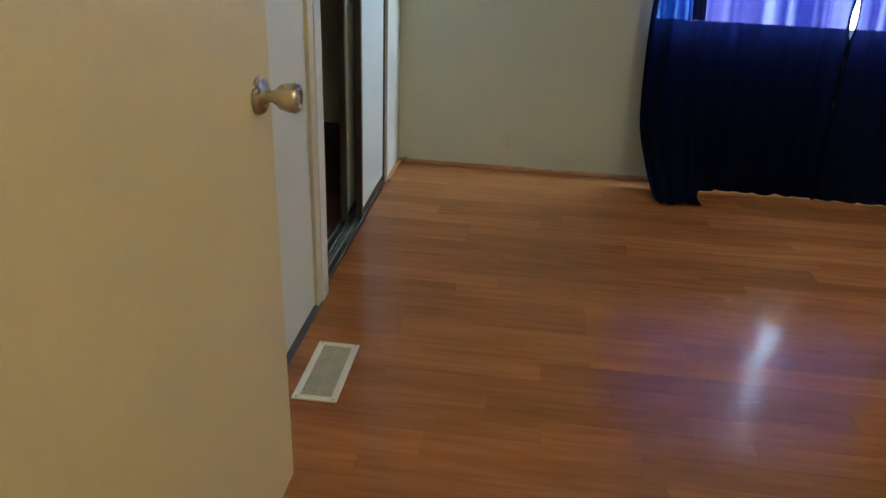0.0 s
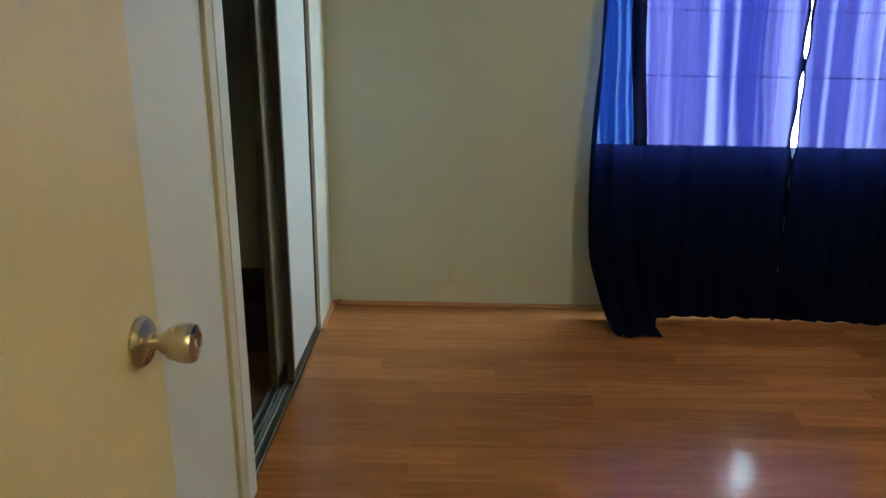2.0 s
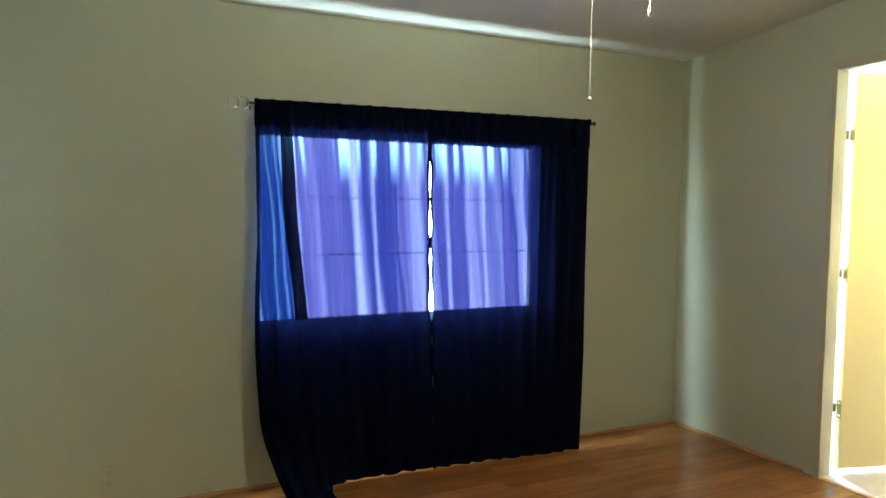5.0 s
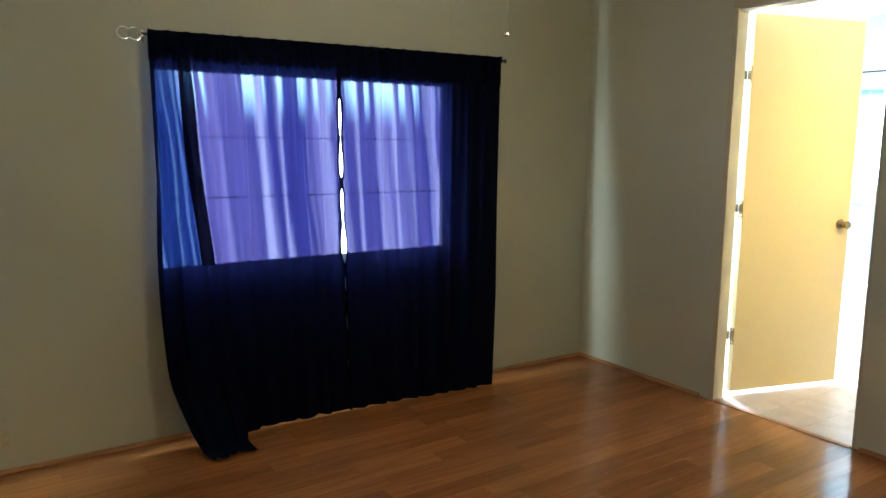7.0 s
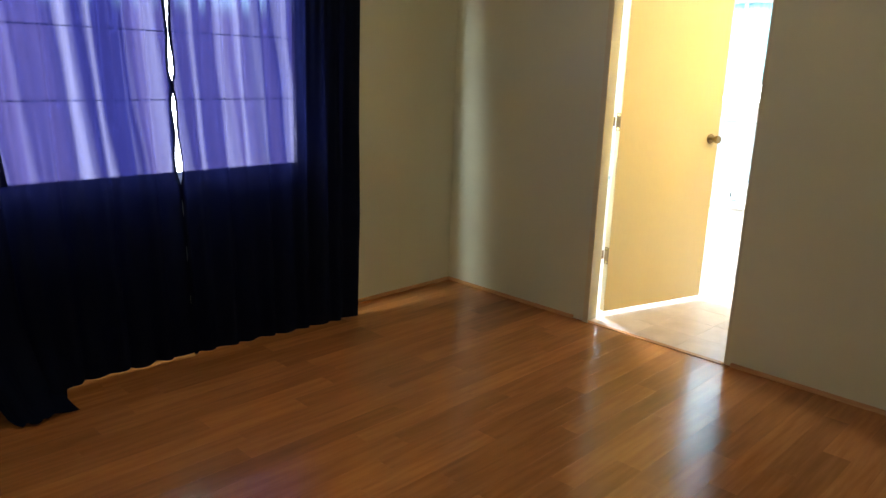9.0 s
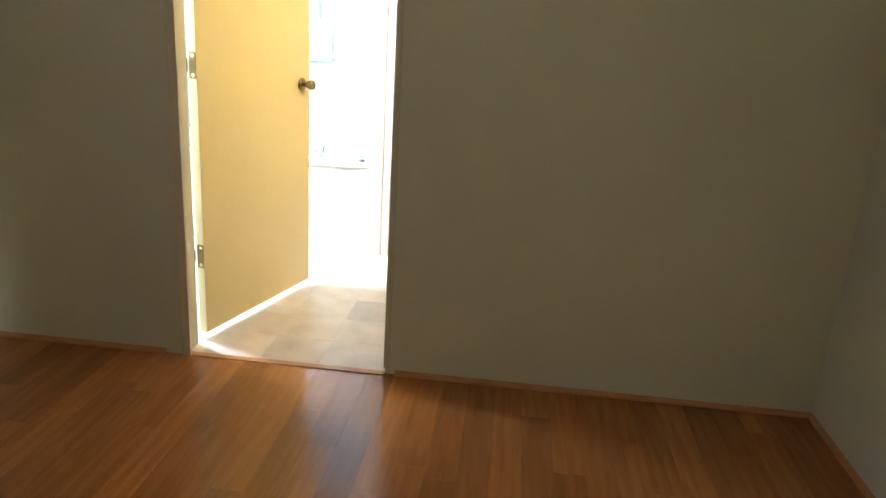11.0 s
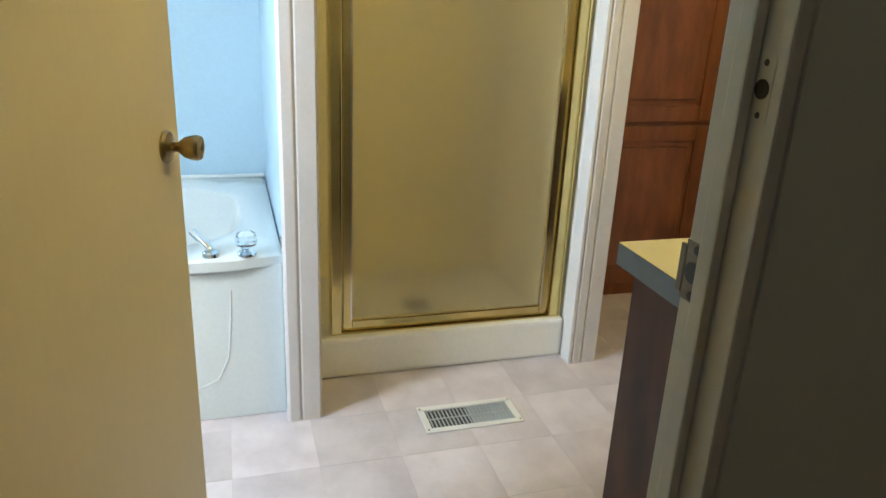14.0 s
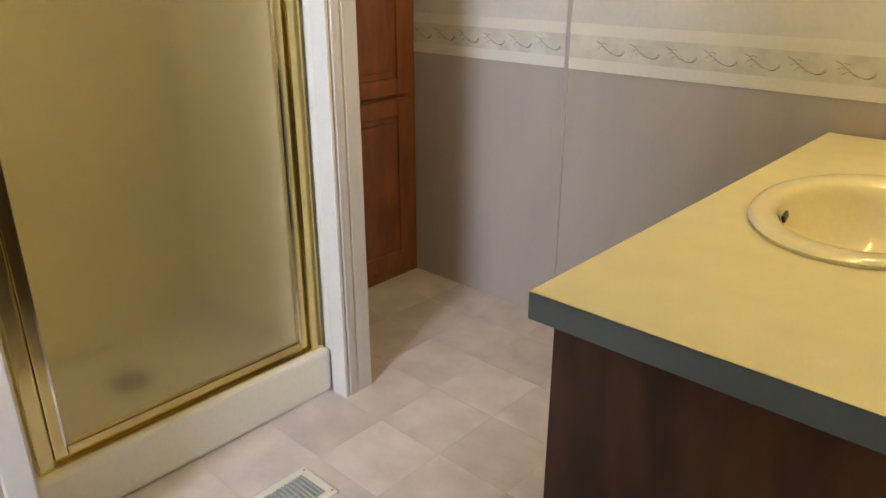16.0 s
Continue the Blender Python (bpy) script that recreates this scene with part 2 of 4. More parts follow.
_fl.new(_ft.outputs[0], _fa.inputs[2])
_fl.new(_fn["Principled BSDF"].outputs[0], _fm.inputs[1])
_fl.new(_fa.outputs[0], _fm.inputs[2])
_fl.new(_fm.outputs[0], _fn["Material Output"].inputs[0])
M_ACRYLIC = glass("clear_acrylic", 0.05, (0.92, 0.97, 1))
M_CHROME = material("chrome", (0.75, 0.76, 0.78), 0.1, 1.0, spread=0.03)
M_TUB = material("tub_acrylic", (0.66, 0.69, 0.67), 0.2, scale=2, spread=0.03, coat=0.3)
M_PAN = material("shower_acrylic", (0.80, 0.78, 0.71), 0.3, scale=2, spread=0.04)
# the pan acrylic made yellower: warm vanity light put into the wall colour
M_SURROUND = material("shower_wall_acrylic_lit", (0.84, 0.76, 0.52), 0.3, scale=2, spread=0.04)
M_TILE = tile_material("vinyl_tile")
M_GROUT = material("vinyl_joint", (0.50, 0.45, 0.44), 0.6)
M_BATHLOW = material("taupe_panel", (0.43, 0.385, 0.350), 0.5, scale=1.5, stretch=(6, 6, 1), spread=0.06, bump=0.04,
                     bump_scale=120)
M_BATHUP = material("marbled_paper", (0.66, 0.64, 0.60), 0.5, colour2=(0.56, 0.55, 0.53), scale=3.5, detail=9, bump=0.03)
M_BORDER = material("border_paper", (0.66, 0.64, 0.57), 0.55, colour2=(0.55, 0.53, 0.46), scale=16, detail=6)
M_STRIPE = material("border_stripe", (0.72, 0.70, 0.63), 0.5, spread=0.04)
M_TWIG = material("border_twig", (0.19, 0.18, 0.16), 0.6)
M_BLUEWALL = material("pale_blue_wall", (0.46, 0.61, 0.70), 0.5, scale=1.5, spread=0.05, bump=0.04, bump_scale=150)
M_COUNTER = material("cream_laminate", (0.74, 0.67, 0.42), 0.36, scale=14, spread=0.05, fine=0.05, fine_scale=300)
M_EDGE = material("slate_blue_edge", (0.15, 0.18, 0.20), 0.4, scale=12, spread=0.1)
M_BASIN = material("cream_porcelain", (0.80, 0.72, 0.48), 0.1, scale=2, spread=0.02, coat=0.5)
M_VANITY = material("vanity_walnut", (0.110, 0.043, 0.022), 0.5, specular=0.3, colour2=(0.05, 0.022, 0.014), scale=5,
                    stretch=(3, 3, 1.0), detail=9, bump=0.05, bump_scale=40, fine=0.10, fine_scale=40)
M_CHERRY = material("cherry_cabinet", (0.25, 0.085, 0.030), 0.38, colour2=(0.16, 0.05, 0.018), scale=4.5,
                    stretch=(4, 4, 1.0), detail=9, bump=0.05, bump_scale=40, fine=0.12, fine_scale=40)
M_DRAPE = bpy.data.materials.new("pale_blue_voile")
M_DRAPE.use_nodes = True
_dn, _dl = M_DRAPE.node_tree.nodes, M_DRAPE.node_tree.links
_dn.remove(_dn["Principled BSDF"])
_dt, _da, _dd, _dm = _dn.new("ShaderNodeBsdfTransparent"), _dn.new("ShaderNodeBsdfTranslucent"), _dn.new("ShaderNodeBsdfDiffuse"), _dn.new("ShaderNodeMixShader")
_de = _dn.new("ShaderNodeMixShader")
_dt.inputs[0].default_value, _da.inputs[0].default_value, _dd.inputs[0].default_value = (0.35, 0.68, 0.80, 1), (0.26, 0.52, 0.62, 1), (0.40, 0.62, 0.70, 1)
_dm.inputs[0].default_value, _de.inputs[0].default_value = 0.45, 0.12
_dl.new(_da.outputs[0], _dm.inputs[1])
_dl.new(_dd.outputs[0], _dm.inputs[2])
_dl.new(_dm.outputs[0], _de.inputs[1])
_dl.new(_dt.outputs[0], _de.inputs[2])
_dl.new(_de.outputs[0], _dn["Material Output"].inputs[0])
M_PINK = material("pink_window_trim", (0.60, 0.48, 0.47), 0.5)
M_BULB = emitter("fan_bowl_glass", (1.0, 0.86, 0.58), FAN_GLOW)
M_GLOBE = emitter("vanity_globe_glass", (1.0, 0.76, 0.29), VANITY)
M_HALLGLOBE = emitter("hall_globe_glass", (1.0, 0.70, 0.31), HALL)
M_FANBLADE = material("fan_blade", (0.62, 0.56, 0.46), 0.5, scale=4, stretch=(1, 6, 1))
M_GRASS = material("ground_grass", (0.10, 0.13, 0.05), 0.9, scale=0.4, colour2=(0.16, 0.14, 0.08))
M_SIDING = material("outer_siding", (0.5, 0.48, 0.44), 0.7)

# ---- mesh helpers ----


def box(bm, x0, y0, z0, x1, y1, z1, bevel=0.0):
    """A box between two corners, with rounded edges if asked for."""
    r = bmesh.ops.create_cube(bm, size=1)
    vs = r["verts"]
    for v in vs:
        v.co = Vector((x0 + (v.co.x + 0.5) * (x1 - x0), y0 + (v.co.y + 0.5) * (y1 - y0), z0 + (v.co.z + 0.5) * (z1 - z0)))
    if bevel:
        es = list({e for v in vs for e in v.link_edges})
        bmesh.ops.bevel(bm, geom=es, offset=bevel, segments=2, affect='EDGES', profile=0.6)


def lathe(bm, rows, m=None, steps=24, scale_y=1.0, cap=True):
    """A turned form about z: rows of (radius, z)."""
    m = m or Matrix()
    rings = []
    for r, z in rows:
        rings.append([bm.verts.new(m @ Vector((r * math.cos(a), scale_y * r * math.sin(a), z)))
                      for a in (2 * math.pi * i / steps for i in range(steps))])
    for a, b in zip(rings, rings[1:]):
        for i in range(steps):
            bm.faces.new((a[i], a[(i + 1) % steps], b[(i + 1) % steps], b[i]))
    if cap and rows[0][0] > 1e-4:
        bm.faces.new(list(reversed(rings[0])))
    if rows[-1][0] > 1e-4:
        bm.faces.new(rings[-1])


def tube(bm, points, radius, sides=8):
    """A round bar along points."""
    pts = [Vector(p) for p in points]
    rings = []
    for i, p in enumerate(pts):
        d = (pts[min(i + 1, len(pts) - 1)] - pts[max(i - 1, 0)]).normalized()
        u = d.orthogonal().normalized() if not rings else (side - d * side.dot(d)).normalized()
        side = u
        w = d.cross(u)
        rings.append([bm.verts.new(p + radius * (math.cos(a) * u + math.sin(a) * w))
                      for a in (2 * math.pi * k / sides for k in range(sides))])
    for a, b in zip(rings, rings[1:]):
        for i in range(sides):
            bm.faces.new((a[i], a[(i + 1) % sides], b[(i + 1) % sides], b[i]))
    bm.faces.new(list(reversed(rings[0])))
    bm.faces.new(rings[-1])


def extrude_profile(bm, profile, p0, p1, out):
    """A moulding: profile of (outward, up or along) swept from p0 to p1; out: the outward direction."""
    p0, p1, out = Vector(p0), Vector(p1), Vector(out).normalized()
    run = (p1 - p0).normalized()
    up = run.cross(out)
    rings = [[bm.verts.new(p + out * a + up * b) for a, b in profile] for p in (p0, p1)]
    n = len(profile)
    for i in range(n):
        bm.faces.new((rings[0][i], rings[0][(i + 1) % n], rings[1][(i + 1) % n], rings[1][i]))
    bm.faces.new(list(reversed(rings[0])))
    bm.faces.new(rings[1])


def to_mesh(name, bm, mat, smooth=False):
    bmesh.ops.recalc_face_normals(bm, faces=bm.faces)
    me = bpy.data.meshes.new(name)
    bm.to_mesh(me)
    bm.free()
    me.materials.append(mat)
    if smooth:
        me.shade_smooth()
        me.set_sharp_from_angle(angle=radians(40))
    return me


def part(name, bm, mat, parent=None, label="", smooth=False):
    ob = new(name, to_mesh(name, bm, mat, smooth))
    if parent:
        ob.parent = parent
        ob.matrix_parent_inverse = parent.matrix_basis.inverted()
    if label:
        ob["label"] = label
    return ob


def boxes(*rows, bevel=0.0):
    bm = bmesh.new()
    for r in rows:
        box(bm, *r, bevel=bevel)
    return bm


def structure(name, bm, mat, label, smooth=False):
    return tagged(part(name, bm, mat, None, label, smooth), kind="structure")


def thing(name, at, label, category, group=""):
    ob = new(name)
    ob.location = at
    bpy.context.view_layer.update()
    ob.empty_display_size = 0.1
    ob.matrix_basis = Matrix.Translation(at)
    return tagged(ob, label, category, group)


# ---- the plan ----
XW, XE, YS, YN = 0.0, 3.79, 0.345, 3.58      # bedroom
XS = XE + 0.010                              # face of the length south of the door
D0, D1, DZ = 1.818, 2.590, 2.05              # bathroom doorway
XB, XO = 3.885, 6.06                         # bathroom
SLOPE, ZN = 0.11, 2.238


def ceiling_z(y):
    return ZN + (YN - y) * SLOPE


TOP = 2.75
# floors under the pieces
structure("floor_base", boxes((-0.85, -1.6, -0.06, 2.3, YS - 0.11, -0.0128), (-0.85, YS - 0.11, -0.06, 3.79, YN, -0.012), (3.79, YS, -0.06, XS, D0, -0.012)), M_SUB, "dark sub-floor under the laminate")
structure("bath_floor_base", boxes((XS, YS, -0.06, XO, D0, -0.006), (XE, D0, -0.06, XO, YN, -0.006)), M_GROUT, "grey joints of the bathroom vinyl")
structure("ground", boxes((-120, -120, -0.75, 120, 120, -0.70)), M_GRASS, "dry grass outside the house")

# north wall with the bedroom window
W0, W1, WZ0, WZ1 = 1.20, 2.72, 0.755, 1.68
B0, B1, BZ0, BZ1 = 4.18, 4.74, 1.02, 1.88
structure("wall_north", boxes((-0.85, YN, -0.7, W0, YN + 0.12, TOP), (W1, YN, -0.7, B0, YN + 0.12, TOP), (B1, YN, -0.7, XO + 0.12, YN + 0.12, TOP),
                              (W0, YN, -0.7, W1, YN + 0.12, WZ0), (W0, YN, WZ1, W1, YN + 0.12, TOP),
                              (B0, YN, -0.7, B1, YN + 0.12, BZ0), (B0, YN, BZ1, B1, YN + 0.12, TOP)), M_WALL,
          "beige vinyl panel wall with the bedroom window")
# east wall of the bedroom with the bathroom doorway
structure("wall_east", boxes((XS, YS, 0, XB - 0.006, D0, TOP), (XE, D1, 0, XB - 0.006, YN, TOP), (XE, D0, DZ, XB - 0.006, D1, TOP)),
          M_WALL, "beige vinyl panel wall beside the bathroom door")
# south wall with the bedroom doorway
S0, S1 = 0.12, 0.95
structure("wall_south", boxes((-0.85, YS - 0.1, 0, S0, YS, TOP), (S1, YS - 0.1, 0, XO + 0.12, YS, TOP),
                              (S0, YS - 0.1, DZ, S1, YS, TOP)), M_WALL, "beige vinyl panel wall with the bedroom doorway")
# west wall with the closet opening
C0, C1, CZ = 2.10, 3.255, 2.03
structure("wall_west", boxes((-0.10, YS, 0, XW, C0, TOP), (-0.10, C1, 0, XW, YN, TOP), (-0.10, C0, CZ, XW, C1, TOP)), M_WESTWALL,
          "pale wall round the closet opening")
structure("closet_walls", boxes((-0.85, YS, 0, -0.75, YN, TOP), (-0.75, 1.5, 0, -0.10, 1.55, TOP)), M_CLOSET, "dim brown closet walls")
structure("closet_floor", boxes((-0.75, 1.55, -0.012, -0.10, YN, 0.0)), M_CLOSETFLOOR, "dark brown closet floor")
# outer wall of the bathroom with the tub window
V0, V1, VZ0, VZ1 = 2.68, 3.38, 1.05, 1.78
structure("wall_bath_east", boxes((XO, YS, -0.7, XO + 0.12, V0, TOP), (XO, V1, -0.7, XO + 0.12, YN, TOP),
                                  (XO, V0, -0.7, XO + 0.12, V1, VZ0), (XO, V0, VZ1, XO + 0.12, V1, TOP)), M_BLUEWALL,
          "pale blue wall over the tub")
# hall behind the bedroom door
structure("hall_walls", boxes((-0.95, -1.6, 0, -0.85, YS, TOP), (2.2, -1.6, 0, 2.3, YS - 0.1, TOP), (-0.85, -1.7, 0, 2.3, -1.6, TOP)),
          M_WALL, "beige hall walls")

# sloped ceilings
for nm, x0, x1, y0, y1 in (("ceiling", -0.85, XE, YS, YN), ("bath_ceiling", XB, XO, YS, YN)):
    cb = bmesh.new()
    vs = [cb.verts.new((x, y, ceiling_z(y) + d)) for d in (0, 0.08) for x, y in ((x0, y0), (x1, y0), (x1, y1), (x0, y1))]
    for f in ((0, 1, 2, 3), (7, 6, 5, 4), (0, 4, 5, 1), (1, 5, 6, 2), (2, 6, 7, 3), (3, 7, 4, 0)):
        cb.faces.new([vs[i] for i in f])
    structure(nm, cb, M_CEIL, "off-white sloped ceiling board")
structure("hall_ceiling", boxes((-0.95, -1.7, 2.4, 2.3, YS - 0.1, 2.48)), M_CEIL, "off-white hall ceiling")
structure("roof", boxes((-0.95, -1.7, TOP, XO + 0.12, YN + 0.12, TOP + 0.05)), M_SIDING, "plain roof deck over the rooms")

# bathroom cladding: taupe below, border, marbled paper above
structure("bath_panel_south", boxes((XB, YS, 0, 5.135, YS + 0.006, 0.885), (5.15, YS, 0, XO, YS + 0.006, 0.885)), M_BATHLOW,
          "taupe vinyl lower wall panel")
structure("bath_paper_south", boxes((XB, YS, 1.024, 5.135, YS + 0.006, TOP - 0.1), (5.15, YS, 1.024, XO, YS + 0.006, TOP - 0.1)), M_BATHUP,
          "off-white marbled upper wall panel")
structure("bath_panel_west", boxes((XB - 0.006, YS + 0.006, 0, XB, D0 - 0.06, 0.885), (XB - 0.006, D1 + 0.06, 0, XB, YN, 0.885)), M_BATHLOW,
          "taupe vinyl lower wall panel behind the vanity")
structure("bath_paper_west", boxes((XB - 0.006, YS + 0.006, 0.885, XB, D0 - 0.06, TOP - 0.05), (XB - 0.006, D1 + 0.06, 0.885, XB, YN, TOP - 0.05),
                                   (XB - 0.006, D0 - 0.06, DZ + 0.06, XB, D1 + 0.06, TOP - 0.05)), M_BATHUP, "off-white marbled upper wall panel")
structure("bath_panel_north", boxes((XB, YN - 0.006, 0, B0, YN, 2.25), (B1, YN - 0.006, 0, XO, YN, 2.25), (B0, YN - 0.006, 0, B1, YN, BZ0), (B0, YN - 0.006, BZ1, B1, YN, 2.25)), M_BLUEWALL, "pale blue wall panel beside the tub")
border = structure("border", boxes((XB + 0.002, YS, 0.920, 5.135, YS + 0.008, 0.990), (5.15, YS, 0.920, XO, YS + 0.008, 0.990)), M_BORDER,
                   "beige wallpaper border with dark twig motif")
part("stripe", boxes((XB + 0.002, YS, 0.885, 5.135, YS + 0.009, 0.920), (5.15, YS, 0.885, XO, YS + 0.009, 0.920)), M_STRIPE, border)
part("stripe", boxes((XB + 0.002, YS, 0.990, 5.135, YS + 0.009, 1.024), (5.15, YS, 0.990, XO, YS + 0.009, 1.024)), M_STRIPE, border)
structure("panel_batten", boxes((5.135, YS, 0, 5.15, YS + 0.012, TOP - 0.1), bevel=0.003), M_BATHLOW, "slim taupe joint strip")

# partitions beside the shower
structure("partition_tub", boxes((5.16, 2.055, 0, XO, 2.14, TOP - 0.1)), M_BLUEWALL, "pale blue partition between tub and shower")
structure("partition_closet", boxes((5.31, 1.09, 0, XO, 1.18, TOP - 0.1)), M_PAN, "cream partition beside the shower")


def fluted(bm, x, y0, y1, z0, z1, thick=0.018):
    """Fluted door casing on a wall end that faces -x."""
    n, prof = 48, []
    w = y1 - y0
    for i in range(n + 1):
        u = i / n
        edge = min(u, 1 - u) * w
        d = thick * min(1.0, 0.35 + edge / 0.012)
        d -= 0.0032 * math.exp(-((u - 0.60) / 0.035) ** 2) + (0.0018 if u < 0.60 else 0.0)
        prof.append((y0 + u * w, d))
    front = [[bm.verts.new((x - d, y, z)) for y, d in prof] for z in (z0, z1)]
    back = [[bm.verts.new((x, y, z)) for y in (y0, y1)] for z in (z0, z1)]
    for i in range(n):
        bm.faces.new((front[0][i], front[0][i + 1], front[1][i + 1], front[1][i]))
    bm.faces.new((back[0][0], front[0][0], front[1][0], back[1][0]))
    bm.faces.new((front[0][-1], back[0][1], back[1][1], front[1][-1]))
    bm.faces.new((back[0][1], back[0][0], back[1][0], back[1][1]))


tb = bmesh.new()
fluted(tb, 5.16, 2.047, 2.148, 0, 2.40)
structure("trim_tub", tb, M_FLUTE, "white fluted casing on the wall end")
tb = bmesh.new()
fluted(tb, 5.31, 1.082, 1.180, 0, 2.40)
structure("trim_closet", tb, M_FLUTE, "white fluted casing on the wall end")
structure("trim_shower", boxes((5.292, 1.1805, 0, 5.352, 1.192, 2.40), bevel=0.003), M_WHITE, "white flat trim beside the shower")
structure("shower_reveal", boxes((5.18, 2.049, 0, 5.39, 2.0535, 2.40)), M_PAN, "cream wall strip beside the shower")

# mouldings of the bedroom
quarter = [(0, 0), (0.016, 0), (0.0145, 0.007), (0.010, 0.0125), (0, 0.016)]


def shoe(name, p0, p1, out, mat=M_BASE, label="orange-brown quarter-round at the floor"):
    b = bmesh.new()
    extrude_profile(b, [(a, -c) for a, c in quarter] if Vector(p1 - Vector(p0)).normalized().cross(Vector(out)).z < 0 else quarter,
                    p0, p1, out)
    structure(name, b, mat, label)


shoe("baseboard", (XW, YN, 0), Vector((XE - 0.016, YN, 0)), (0, -1, 0))
shoe("baseboard", (XE, D1 + 0.06, 0), Vector((XE, YN, 0)), (-1, 0, 0))
shoe("baseboard", (XS, YS, 0), Vector((XS, D0 - 0.02, 0)), (-1, 0, 0))
shoe("baseboard", (XW, C1, 0), Vector((XW, YN - 0.016, 0)), (1, 0, 0))
shoe("baseboard", (S1 + 0.06, YS, 0), Vector((XS - 0.016, YS, 0)), (0, 1, 0))
shoe("baseboard", (XW, YS, 0), Vector((XW, 2.028, 0)), (1, 0, 0), M_DARKBASE, "dark quarter-round at the floor")
# joint strips of the wall panels
for x, rows in ((0.39, ((0.017, ZN),)), (1.56, ((0.017, WZ0 - 0.02), (WZ1 + 0.01, ZN))), (2.75, ((0.017, ZN),))):
    structure("wall_strip", boxes(*[(x - 0.010, YN - 0.002, a, x + 0.010, YN, c) for a, c in rows], bevel=0.0008), M_WALL, "slim beige panel joint strip")

# ---- bathroom doorway: jambs, stop, casing, leaf ----
structure("door_frame_1", boxes((XE + 0.013, D0, 0, XB + 0.005, D0 + 0.017, DZ), (XE + 0.046, D0 + 0.017, 0, XE + 0.068, D0 + 0.029, DZ - 0.018),
                                (XE - 0.004, D1 - 0.020, 0, XB + 0.001, D1, DZ),
                                (XE - 0.004, D0, DZ - 0.018, XB + 0.001, D1, DZ), bevel=0.003), M_JAMB,
          "off-white painted door frame with stop")
structure("door_casing_1", boxes((XE - 0.014, 2.553, 0, XE - 0.0045, 2.584, DZ - 0.0125),
                                 (XE - 0.014, D0 + 0.017, DZ - 0.012, XE - 0.0045, 2.584, DZ + 0.03), bevel=0.003), M_CREAMTRIM,
          "slim cream door casing on the bedroom side")
structure("door_casing_2", boxes((XB + 0.0005, D0, DZ + 0.002, XB + 0.008, D1, DZ + 0.06), bevel=0.003), M_WHITE, "white door head casing on the bathroom side")
structure("threshold", boxes((XE - 0.01, D0 + 0.018, -0.004, XE + 0.02, D1 - 0.018, 0.004), bevel=0.002), M_BASE, "thin brown threshold strip")


def knob(parent, m, metal, size=1.0, name="door_knob"):
    """A tulip door knob; m: its base on the leaf, z outward."""
    m = m @ Matrix.Scale(size, 4)
    b = bmesh.new()
    lathe(b, [(0.0, 0.0), (0.033, 0.0), (0.034, 0.004), (0.030, 0.010), (0.018, 0.013), (0.012, 0.015)], m)
    rose = part("rosette", b, metal, parent, smooth=True)
    b = bmesh.new()
    lathe(b, [(0.011, 0.012), (0.010, 0.026), (0.014, 0.032), (0.021, 0.040), (0.0255, 0.055), (0.0265, 0.066), (0.024, 0.073),
              (0.016, 0.075), (0.015, 0.0735), (0.006, 0.0735), (0.005, 0.0755), (0.0, 0.0755)], m)
    return part(name, b, metal, parent, "tulip-shaped metal door knob", smooth=True)


def door_leaf(name, hinge, angle, width, height, thick, side, knob_z, metal, label, mat, size=1.0):
    """A flush leaf from its hinge edge; side: the way its thickness goes; angle of the leaf in plan, degrees."""
    m = pose(*hinge, 0, 0, angle)
    root = thing(name, hinge, label, "door")
    b = bmesh.new()
    box(b, 0, min(0, side * thick), 0, width, max(0, side * thick), height, bevel=0.002)
    bmesh.ops.transform(b, matrix=m, verts=b.verts)
    leaf = part("leaf", b, mat, root)
    for s in (0, 1):
        y = side * thick if s else 0
        up = pose(0, 0, 0, (-90 if (y > 0 or (y == 0 and side < 0)) else 90), 0, 0)
        knob(root, m @ Matrix.Translation((width - 0.063, y, knob_z)) @ up, metal, size)
    b = bmesh.new()
    box(b, width - 0.001, side * thick * 0.5 - 0.012, knob_z - 0.028, width + 0.002, side * thick * 0.5 + 0.012, knob_z + 0.028)
    bmesh.ops.transform(b, matrix=m, verts=b.verts)
    part("latch_plate", b, metal, root)
    return root, m


leaf_dir = math.degrees(math.atan2(2.352 - 2.549, 4.614 - 3.936))
bath_door, bm_m = door_leaf("door_1", (3.924, 2.5525, 0.03), leaf_dir, 0.7195, 2.0, 0.035, 1, 0.905, M_OLDBRASS,
                            "cream flush door standing open into the bathroom", M_DOOR, 0.8)
for z in (0.306, 1.00, 1.695):
    b = bmesh.new()
    box(b, -0.0015, 0.001, z - 0.045, 0.0005, 0.030, z + 0.045, bevel=0.0005)
    bmesh.ops.transform(b, matrix=bm_m, verts=b.verts)
    h = part("hinge", b, M_HINGE, bath_door, "small aged brass hinge")
    b = bmesh.new()
    tube(b, [(-0.006, 0.040, z - 0.022), (-0.006, 0.040, z + 0.022)], 0.006, 10)
    box(b, -0.046, 0.040, z - 0.020, -0.006, 0.042, z + 0.020)
    bmesh.ops.transform(b, matrix=bm_m, verts=b.verts)
    part("hinge_pin", b, M_HINGE, h, smooth=True)
    for dz in (-0.033, 0.033):
        b = bmesh.new()
        lathe(b, [(0.0075, 0), (0.007, 0.0015), (0.003, 0.002), (0.0, 0.0012)], bm_m @ Matrix.Translation((-0.0015, 0.013, z + dz)) @ pose(0, 0, 0, 0, -90), 12)
        part("screw", b, M_BRASS, h)
